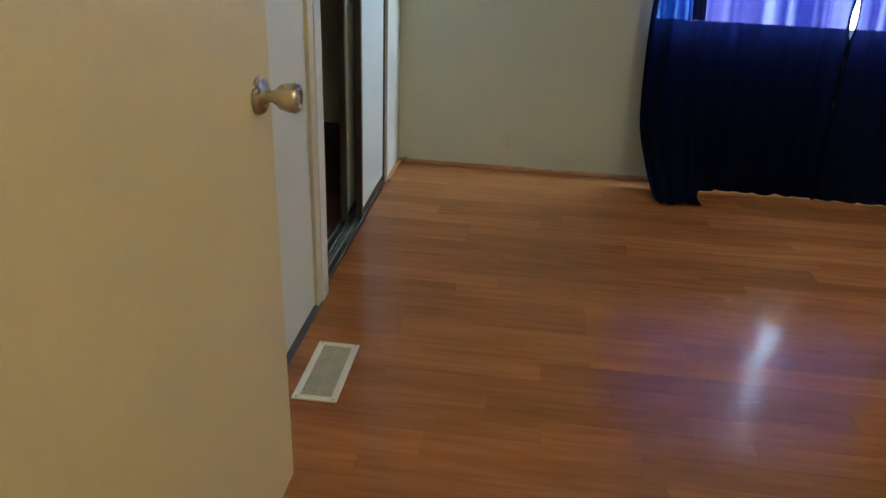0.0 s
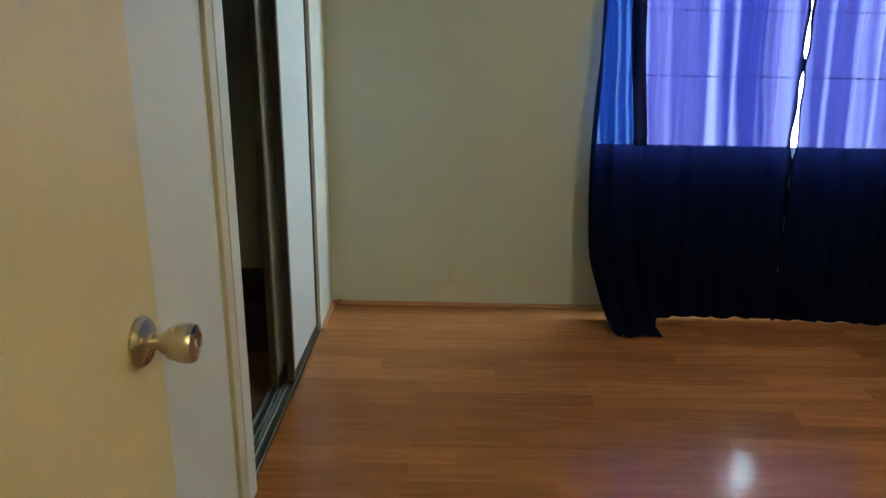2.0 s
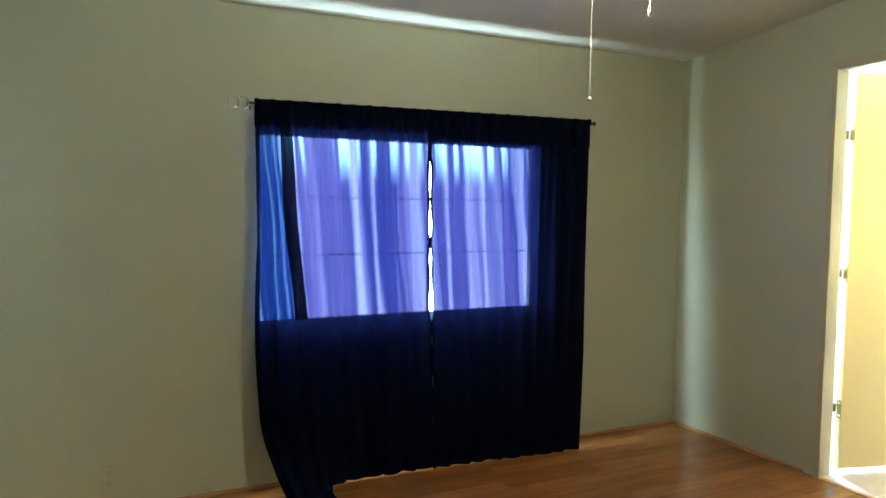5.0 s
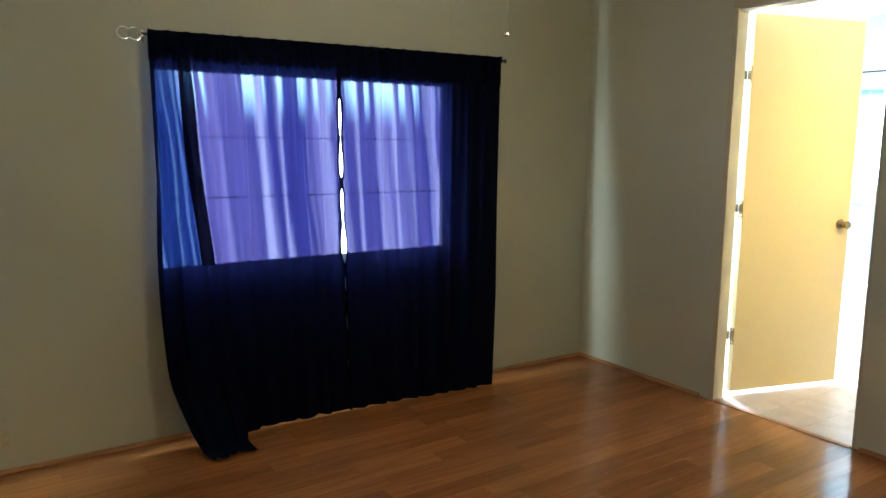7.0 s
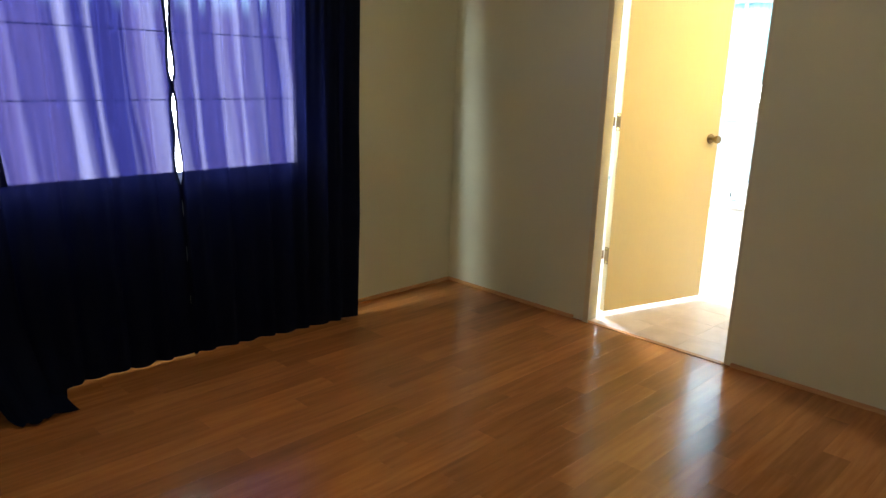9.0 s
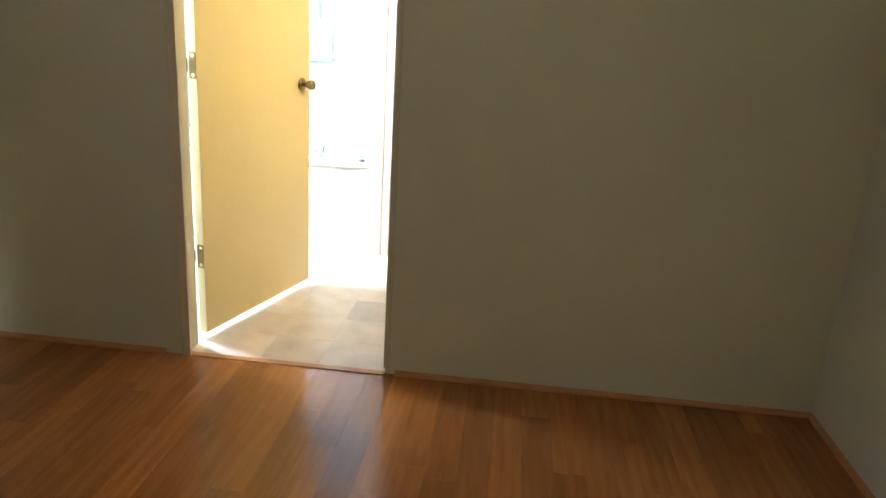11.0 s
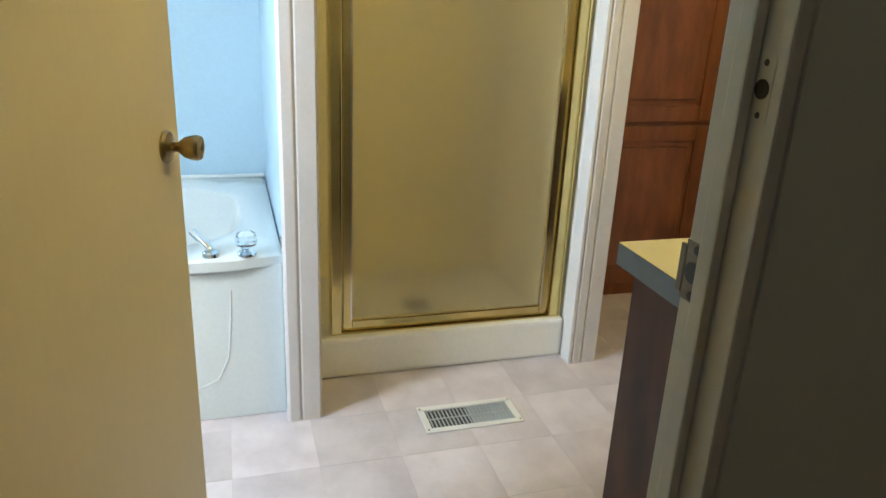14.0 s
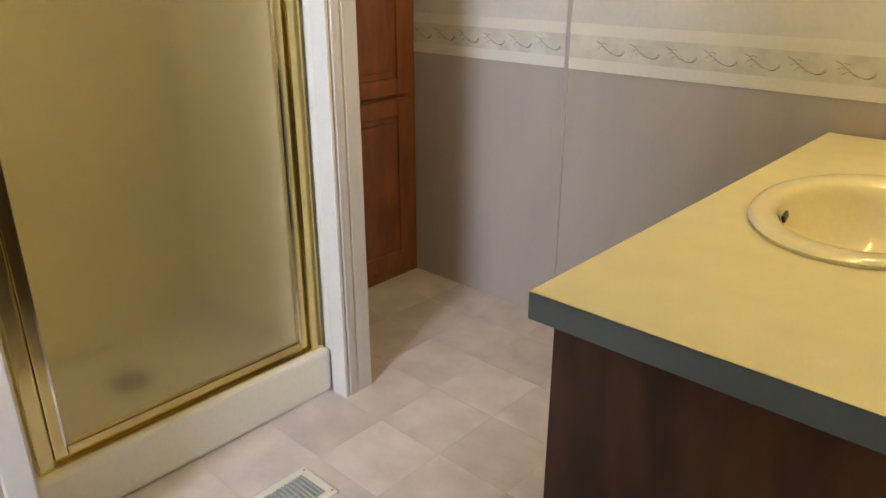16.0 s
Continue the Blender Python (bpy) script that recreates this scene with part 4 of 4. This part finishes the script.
faucet_handle(5.205, 2.238)
faucet_handle(5.215, 2.470)
sp = thing("tub_spout", (5.21, 2.33, TZ), "chrome tub spout on the deck", "faucet")
b = bmesh.new()
lathe(b, [(0.0, 0), (0.024, 0), (0.022, 0.010), (0.014, 0.016), (0.0, 0.016)], Matrix.Translation((5.208, 2.33, TZ)), 18)
part("base", b, M_CHROME, sp, smooth=True)
b = bmesh.new()
tube(b, [(5.208, 2.33, TZ + 0.010), (5.212, 2.338, TZ + 0.026), (5.225, 2.358, TZ + 0.044), (5.240, 2.376, TZ + 0.060)], 0.011, 12)
part("spout", b, M_CHROME, sp, smooth=True)
# small chrome hook where the tub meets the partition
hk = thing("corner_clip", (5.19, 2.146, 0.535), "small chrome clip at the tub corner", "clip")
b = bmesh.new()
box(b, 5.183, 2.140, 0.515, 5.197, 2.150, 0.555, bevel=0.003)
part("clip_plate", b, M_CHROME, hk)

# ---- bathroom window over the tub ----
w2 = structure("window_2", boxes((XO + 0.03, V0, VZ0, XO + 0.09, V0 + 0.04, VZ1), (XO + 0.03, V1 - 0.04, VZ0, XO + 0.09, V1, VZ1),
                                 (XO + 0.03, V0 + 0.04, VZ1 - 0.04, XO + 0.09, V1 - 0.04, VZ1), (XO + 0.03, V0 + 0.04, VZ0, XO + 0.09, V1 - 0.04, VZ0 + 0.04)),
               M_WHITE, "white framed window over the tub")
pane = part("pane", boxes((XO + 0.058, V0 + 0.035, VZ0 + 0.035, XO + 0.062, V1 - 0.035, VZ1 - 0.035)), M_PANE, w2)
pane.visible_shadow = False
part("window_trim", boxes((XO - 0.014, V0 - 0.06, VZ0 - 0.075, XO, V0, VZ1 + 0.075), (XO - 0.014, V1, VZ0 - 0.075, XO, V1 + 0.06, VZ1 + 0.075),
                          (XO - 0.014, V0, VZ0 - 0.075, XO, V1, VZ0), (XO - 0.014, V0, VZ1, XO, V1, VZ1 + 0.075), bevel=0.003), M_PINK, w2, "pinkish window trim")
part("window_sill", boxes((XO - 0.05, V0 - 0.07, VZ0 - 0.10, XO + 0.03, V1 + 0.07, VZ0 - 0.075), bevel=0.004), M_WHITE, w2)
w3 = structure("window_3", boxes((B0, YN + 0.03, BZ0, B0 + 0.03, YN + 0.09, BZ1), (B1 - 0.03, YN + 0.03, BZ0, B1, YN + 0.09, BZ1),
                                 (B0 + 0.03, YN + 0.03, BZ1 - 0.03, B1 - 0.03, YN + 0.09, BZ1), (B0 + 0.03, YN + 0.03, BZ0, B1 - 0.03, YN + 0.09, BZ0 + 0.03)),
               M_WHITE, "small white framed bathroom window")
pane = part("pane", boxes((B0 + 0.025, YN + 0.058, BZ0 + 0.025, B1 - 0.025, YN + 0.062, BZ1 - 0.025)), M_PANE, w3)
pane.visible_shadow = False
r2 = thing("bath_curtain_rod", (XO - 0.04, 3.03, 1.90), "thin dark rod over the tub window", "curtain rod")
b = bmesh.new()
tube(b, [(XO - 0.04, 2.55, 1.90), (XO - 0.04, 3.50, 1.90)], 0.006, 8)
part("rod", b, M_ROD, r2, smooth=True)
for y in (2.56, 3.49):
    part("bracket", boxes((XO - 0.044, y - 0.005, 1.893, XO, y + 0.005, 1.905)), M_ROD, r2)

dr = thing("window_drape", (XO + 0.02, 3.03, VZ0), "pale blue gathered drape in the tub window", "curtain")
for y0, y1, zb, ph in ((V0 + 0.015, 2.90, 1.20, 0.0), (2.93, 3.13, 1.16, 1.3), (3.16, V1 - 0.015, 1.21, 2.2)):
    b = bmesh.new()
    g = []
    for j in range(19):
        v = j / 18
        r = []
        for i in range(41):
            u = i / 40
            pinch = 1 - 0.35 * math.sin(math.pi * v) ** 2
            yy = (y0 + y1) / 2 + (u - 0.5) * (y1 - y0) * pinch
            r.append(b.verts.new((XO + 0.012 + 0.010 * math.sin(22 * u + ph + v), yy, VZ1 - 0.005 - (VZ1 - zb - 0.02 * math.sin(9 * u + ph)) * v)))
        g.append(r)
    for j in range(18):
        for i in range(40):
            b.faces.new((g[j][i], g[j][i + 1], g[j + 1][i + 1], g[j + 1][i]))
    part("cloth", b, M_DRAPE, dr, smooth=True)

# ---- shower ----
SX = 5.405
pan = thing("shower_pan", (5.7, 1.6, 0), "cream acrylic shower pan with a raised curb", "shower pan")
b = boxes((5.36, 1.186, 0.0, 5.452, 2.048, 0.140), bevel=0.012)
part("curb", b, M_PAN, pan)
b = bmesh.new()
gx, gy = 22, 22
gr = []
for i in range(gx + 1):
    row = []
    for j in range(gy + 1):
        x, y = 5.44 + (XO - 5.46) * i / gx, 1.19 + 0.85 * j / gy
        d = math.hypot(x - 5.80, y - 1.60)
        row.append(b.verts.new((x, y, 0.030 + 0.045 * min(1, d / 0.42) ** 1.5)))
    gr.append(row)
for i in range(gx):
    for j in range(gy):
        b.faces.new((gr[i][j], gr[i + 1][j], gr[i + 1][j + 1], gr[i][j + 1]))
part("pan_floor", b, M_PAN, pan, smooth=True)
b = bmesh.new()
lathe(b, [(0.0, 0.0), (0.058, 0.0), (0.060, 0.004), (0.050, 0.006), (0.0, 0.005)], Matrix.Translation((5.80, 1.60, 0.031)), 20)
part("drain", b, M_BLACK, pan, "dark metal drain", smooth=True)
b = boxes((5.46, 1.1805, 0.06, XO - 0.001, 1.1945, 2.1), (5.46, 2.0395, 0.06, XO - 0.001, 2.0535, 2.1), (XO - 0.018, 1.1945, 0.06, XO - 0.002, 2.0395, 2.1))
structure("shower_surround", b, M_SURROUND, "cream acrylic shower wall surround")

sd = thing("shower_door", (SX, 1.6, 0.14), "obscure glass shower door in a polished brass frame", "shower door")
Y0, Y1, ZB, ZT = 1.196, 1.990, 0.140, 1.98


def brass_post(y0, y1, z0, z1, dx=0.022):
    b = bmesh.new()
    box(b, SX - dx, y0, z0, SX + dx, y1, z1, bevel=0.005)
    return b


part("jamb", brass_post(Y0, Y0 + 0.042, ZB, ZT), M_BRASS, sd, "polished brass post")
part("jamb", brass_post(Y1 - 0.036, Y1, ZB, ZT), M_BRASS, sd, "polished brass post")
part("sill_rail", brass_post(Y0 + 0.042, Y1 - 0.036, ZB, ZB + 0.012), M_BRASS, sd, "polished brass rail")
part("head_rail", brass_post(Y0 + 0.042, Y1 - 0.036, ZT - 0.04, ZT), M_BRASS, sd, "polished brass rail")
leaf = part("door_leaf", boxes((SX - 0.012, Y0 + 0.070, ZB + 0.040, SX - 0.006, Y1 - 0.062, ZT - 0.07)), M_FROST, sd, "pebbled obscure glass")
leaf.visible_shadow = False
FA, FB, FC, FD = Y0 + 0.048, Y0 + 0.078, Y1 - 0.070, Y1 - 0.040
for a in ((SX - 0.016, FA, ZB + 0.018, SX + 0.004, FB, ZT - 0.045), (SX - 0.016, FC, ZB + 0.018, SX + 0.004, FD, ZT - 0.045),
          (SX - 0.016, FB, ZB + 0.018, SX + 0.004, FC, ZB + 0.046), (SX - 0.016, FB, ZT - 0.075, SX + 0.004, FC, ZT - 0.045)):
    part("leaf_frame", boxes(a, bevel=0.004), M_BRASS, leaf, "slim brass edge")
for a in ((SX - 0.0175, FB - 0.006, ZB + 0.046, SX - 0.015, FB - 0.001, ZT - 0.075), (SX - 0.0175, FC + 0.001, ZB + 0.046, SX - 0.015, FC + 0.006, ZT - 0.075)):
    part("glazing_bead", boxes(a), M_CHROME, leaf, "thin pale seal along the glass")

# ---- tall linen cabinet beyond the shower ----
LX = 5.82
cab = thing("linen_cabinet", (5.94, 0.72, 0), "tall cherry linen cabinet with two panel doors", "cabinet")
part("body", boxes((LX + 0.02, YS + 0.008, 0.0, XO - 0.001, 1.088, 2.20)), M_CHERRY, cab)
part("face_frame", boxes((LX, YS + 0.008, 0.0, LX + 0.02, YS + 0.068, 2.20), (LX, YS + 0.068, 0.0, LX + 0.02, 1.088, 0.07), (LX, YS + 0.068, 2.13, LX + 0.02, 1.088, 2.20),
                         (LX, YS + 0.068, 0.715, LX + 0.02, 1.088, 0.745), (LX, 1.02, 0.07, LX + 0.02, 1.088, 2.13)), M_CHERRY, cab)
for z0, z1 in ((0.055, 0.722), (0.738, 2.14)):
    y0, y1 = YS + 0.052, 1.035
    d = part("door", boxes((LX - 0.018, y0, z0, LX - 0.0005, y0 + 0.062, z1), (LX - 0.018, y1 - 0.062, z0, LX - 0.0005, y1, z1),
                           (LX - 0.018, y0 + 0.062, z0, LX - 0.0005, y1 - 0.062, z0 + 0.062), (LX - 0.018, y0 + 0.062, z1 - 0.062, LX - 0.0005, y1 - 0.062, z1), bevel=0.003), M_CHERRY, cab)
    part("door_panel", boxes((LX - 0.010, y0 + 0.060, z0 + 0.060, LX - 0.0005, y1 - 0.060, z1 - 0.060)), M_CHERRY, d)
    part("raised_field", boxes((LX - 0.016, y0 + 0.085, z0 + 0.085, LX - 0.009, y1 - 0.085, z1 - 0.085), bevel=0.005), M_CHERRY, d)

# ---- vanity with counter and basin ----
VY1, CT = 1.632, 0.800
van = thing("vanity_cabinet", (4.1, 1.0, 0), "dark walnut vanity cabinet under the counter", "cabinet")
part("end_panel", boxes((XB + 0.001, VY1 - 0.040, 0.0, 4.322, VY1 - 0.022, 0.764)), M_VANITY, van)
part("front", boxes((4.302, YS + 0.008, 0.09, 4.321, VY1 - 0.041, 0.764)), M_VANITY, van)
part("toe_board", boxes((4.215, YS + 0.008, 0.0, 4.23, VY1 - 0.041, 0.089)), M_VANITY, van)
for k in range(3):
    y0 = YS + 0.05 + k * 0.40
    d = part("door", boxes((4.3215, y0, 0.13, 4.338, y0 + 0.36, 0.72), bevel=0.004), M_VANITY, van)
    b = bmesh.new()
    lathe(b, [(0.006, 0), (0.006, 0.012), (0.014, 0.018), (0.010, 0.026), (0, 0.027)], Matrix.Translation((4.338, y0 + 0.32, 0.66)) @ pose(0, 0, 0, 0, 90), 12)
    part("handle", b, M_OLDBRASS, d, smooth=True)

BX, BY, BRX, BRY = 4.098, 1.002, 0.182, 0.264
ctr = thing("countertop", (4.13, 1.0, 0.78), "cream laminate countertop with slate blue edge", "countertop")
b = bmesh.new()
x0, x1, y0, y1 = XB + 0.001, 4.350, YS + 0.013, VY1
n = 64
inner, outer2 = [], []
for i in range(n):
    a = 2 * math.pi * i / n
    c, s = math.cos(a), math.sin(a)
    ux, uy = BX + (BRX - 0.012) * c, BY + (BRY - 0.012) * s
    k = min([((x1 - BX) if c > 0 else (x0 - BX)) / c if abs(c) > 1e-6 else 99, ((y1 - BY) if s > 0 else (y0 - BY)) / s if abs(s) > 1e-6 else 99])
    inner.append((ux, uy))
    outer2.append((BX + k * c, BY + k * s))
# corners belong to the ring as well
for qx, qy in ((x0, y0), (x1, y0), (x1, y1), (x0, y1)):
    j = min(range(n), key=lambda i: math.hypot(outer2[i][0] - qx, outer2[i][1] - qy))
    outer2[j] = (qx, qy)
for z in (CT, CT - 0.004):
    vi = [b.verts.new((x, y, z)) for x, y in inner]
    vo = [b.verts.new((x, y, z)) for x, y in outer2]
    for i in range(n):
        b.faces.new((vi[i], vi[(i + 1) % n], vo[(i + 1) % n], vo[i]))
part("top", b, M_COUNTER, ctr)
part("edge_band", boxes((x1 - 0.012, y0, CT - 0.040, x1, y1, CT - 0.0015), (x0, y1 - 0.012, CT - 0.040, x1 - 0.012, y1, CT - 0.0015)), M_EDGE, ctr, "slate blue laminate edge")
part("underside", boxes((x0, BY + BRY + 0.02, CT - 0.036, x1 - 0.012, y1 - 0.012, CT - 0.006)), M_EDGE, ctr)
part("backsplash", boxes((XB + 0.001, y0, CT, XB + 0.016, y1 - 0.01, CT + 0.085), bevel=0.003), M_COUNTER, ctr, "low cream backsplash")
bas = thing("wash_basin", (BX, BY, CT), "cream oval drop-in wash basin with overflow slot", "basin")
b = bmesh.new()
ratio = BRY / BRX
lathe(b, [(BRX, CT + 0.0005), (BRX + 0.001, CT + 0.006), (BRX - 0.004, CT + 0.012), (BRX - 0.012, CT + 0.014), (BRX - 0.030, CT + 0.0105), (BRX - 0.040, CT + 0.007), (BRX - 0.046, CT - 0.001),
          (BRX - 0.052, CT - 0.020), (BRX - 0.062, CT - 0.06), (BRX - 0.078, CT - 0.095), (BRX - 0.105, CT - 0.118), (0.05, CT - 0.130), (0.022, CT - 0.134), (0.0, CT - 0.135)], Matrix.Translation((BX, BY, 0)), 56, ratio, cap=False)
part("bowl", b, M_BASIN, bas, smooth=True)
# black block set in the bowl for the dark of the overflow opening
b = bmesh.new()
box(b, -0.0035, -0.021, -0.0060, 0.0035, 0.021, 0.0060, bevel=0.002)
bmesh.ops.transform(b, matrix=Matrix.Translation((BX + 0.1255, BY + 0.036, CT - 0.020)) @ pose(0, 0, 0, 0, 16, 10), verts=b.verts)
part("overflow_slot_shade", b, M_BLACK, bas)
b = bmesh.new()
lathe(b, [(0.0, 0.0), (0.022, 0.0), (0.021, 0.004), (0.0, 0.005)], Matrix.Translation((BX, BY, CT - 0.134)), 16)
part("drain", b, M_CHROME, bas, smooth=True)
vl = thing("vanity_light", (XB, 1.0, 1.95), "brass light bar with glowing round globes over the vanity", "wall lamp")
part("bar", boxes((XB + 0.0005, 0.50, 1.90, XB + 0.03, 1.27, 2.0), bevel=0.005), M_BRASS, vl)
for y in (0.60, 0.79, 0.98, 1.17):
    b = bmesh.new()
    bmesh.ops.create_uvsphere(b, u_segments=20, v_segments=12, radius=0.05, matrix=Matrix.Translation((XB + 0.085, y, 1.95)))
    part("globe", b, M_GLOBE, vl, "glowing round globe", smooth=True)
hl = thing("hall_light", (0.9, -0.6, 2.4), "round glowing ceiling light in the hall", "ceiling lamp")
b = bmesh.new()
lathe(b, [(0.0, 2.28), (0.08, 2.285), (0.13, 2.32), (0.14, 2.37), (0.13, 2.4)], Matrix.Translation((0.95, -0.5, 0)), 24)
part("globe", b, M_HALLGLOBE, hl, "glowing glass dome", smooth=True)

# ---- twig motif of the border ----
for k in range(19):
    x = XB + 0.05 + k * 0.112
    if abs(x + 0.05 - 5.14) < 0.055 or x > XO - 0.1:
        continue
    b = bmesh.new()
    y = YS + 0.0083
    # the stem swoops down and its tip curls up; hairs spring from both ends
    main = [(x + 0.098 * (1 - t), y, 0.974 - 0.037 * math.sin(math.pi / 2 * min(1.0, t / 0.78)) ** 1.4 + 0.30 * max(0.0, t - 0.80) ** 2)
            for t in (i / 14 for i in range(15))]
    tube(b, main, 0.0008, 4)
    for k0, dx, dz in ((2, -0.022, -0.001), (4, 0.020, -0.005), (6, 0.022, -0.007), (9, 0.020, 0.004)):
        q = main[k0]
        tube(b, [q, (q[0] + dx * 0.5, y, q[2] + dz * 0.2 + 0.002), (q[0] + dx, y, q[2] + dz)], 0.0007, 4)
    for dz in (-0.004, 0.004):
        tube(b, [(main[10][0], y, main[10][2] - 0.001), (main[12][0], y, main[12][2] + dz * 0.3), (main[14][0] + 0.002, y, main[14][2] + dz)], 0.0009, 4)
    part("twig", b, M_TWIG, border)

# ---- laminate planks ----
PW = 0.092
rs = random.Random(11)
floor = structure("floor", boxes((-0.10, -1.6, -0.0125, 2.2, YS - 0.11, 0.0)), M_CLOSETFLOOR, "glossy orange-brown laminate strip floor")
mesh_cache = {}


def plank_mesh(length):
    if length not in mesh_cache:
        b = bmesh.new()
        g = 0.0001
        vs = [b.verts.new(c) for c in ((g, g, -0.0002), (length - g, g, -0.0002), (length - g, PW - g, -0.0002), (g, PW - g, -0.0002))]
        e = 0.0004
        top = [b.verts.new(c) for c in ((e, e, 0), (length - e, e, 0), (length - e, PW - e, 0), (e, PW - e, 0))]
        low = [b.verts.new((v.co.x, v.co.y, -0.010)) for v in vs]
        b.faces.new(top)
        for i in range(4):
            b.faces.new((vs[i], vs[(i + 1) % 4], top[(i + 1) % 4], top[i]))
            b.faces.new((low[i], low[(i + 1) % 4], vs[(i + 1) % 4], vs[i]))
        mesh_cache[length] = to_mesh("plank", b, M_FLOOR)
    return mesh_cache[length]


y = YS - 0.11
while y < YN - 0.02:
    x = XW - 0.002
    first_len = rs.choice((0.3, 0.45, 0.6, 0.75, 0.9))
    while x < XE - 0.03:
        ln = first_len if first_len else rs.choice((0.55, 0.65, 0.75, 0.9, 1.05))
        first_len = None
        end = XE if y > D0 else XS
        if x + ln > end - 0.15:
            ln = round(end - 0.002 - x, 3)
        p = bpy.data.objects.new("plank", plank_mesh(round(ln, 3)))
        scene.collection.objects.link(p)
        p.parent = floor
        p.location = (x, y, 0)
        x += ln
    y += PW

# ---- vinyl tiles of the bathroom ----
TS = 0.222
b = bmesh.new()
e = 0.0004
top = [b.verts.new(c) for c in ((e, e, 0), (TS - e, e, 0), (TS - e, TS - e, 0), (e, TS - e, 0))]
low = [b.verts.new(c) for c in ((0.0004, 0.0004, -0.0006), (TS - 0.0004, 0.0004, -0.0006), (TS - 0.0004, TS - 0.0004, -0.0006), (0.0004, TS - 0.0004, -0.0006))]
b.faces.new(top)
for i in range(4):
    b.faces.new((low[i], low[(i + 1) % 4], top[(i + 1) % 4], top[i]))
tile_me = to_mesh("tile", b, M_TILE)
bath_floor = structure("bath_floor", boxes((XE + 0.02, YS, -0.0055, XO, YN, -0.0012)), M_GROUT, "stone-patterned vinyl tile floor, grey and beige")
for i in range(11):
    for j in range(15):
        x, y = 5.136 - 6 * TS + i * TS, 0.975 - 3 * TS + j * TS
        if x < XE + 0.0 or x > 5.95 or y > YN - 0.1 or (x > 5.3 and y > 1.2):
            continue
        p = bpy.data.objects.new("tile", tile_me)
        scene.collection.objects.link(p)
        p.parent = bath_floor
        p.location = (x, y, 0)
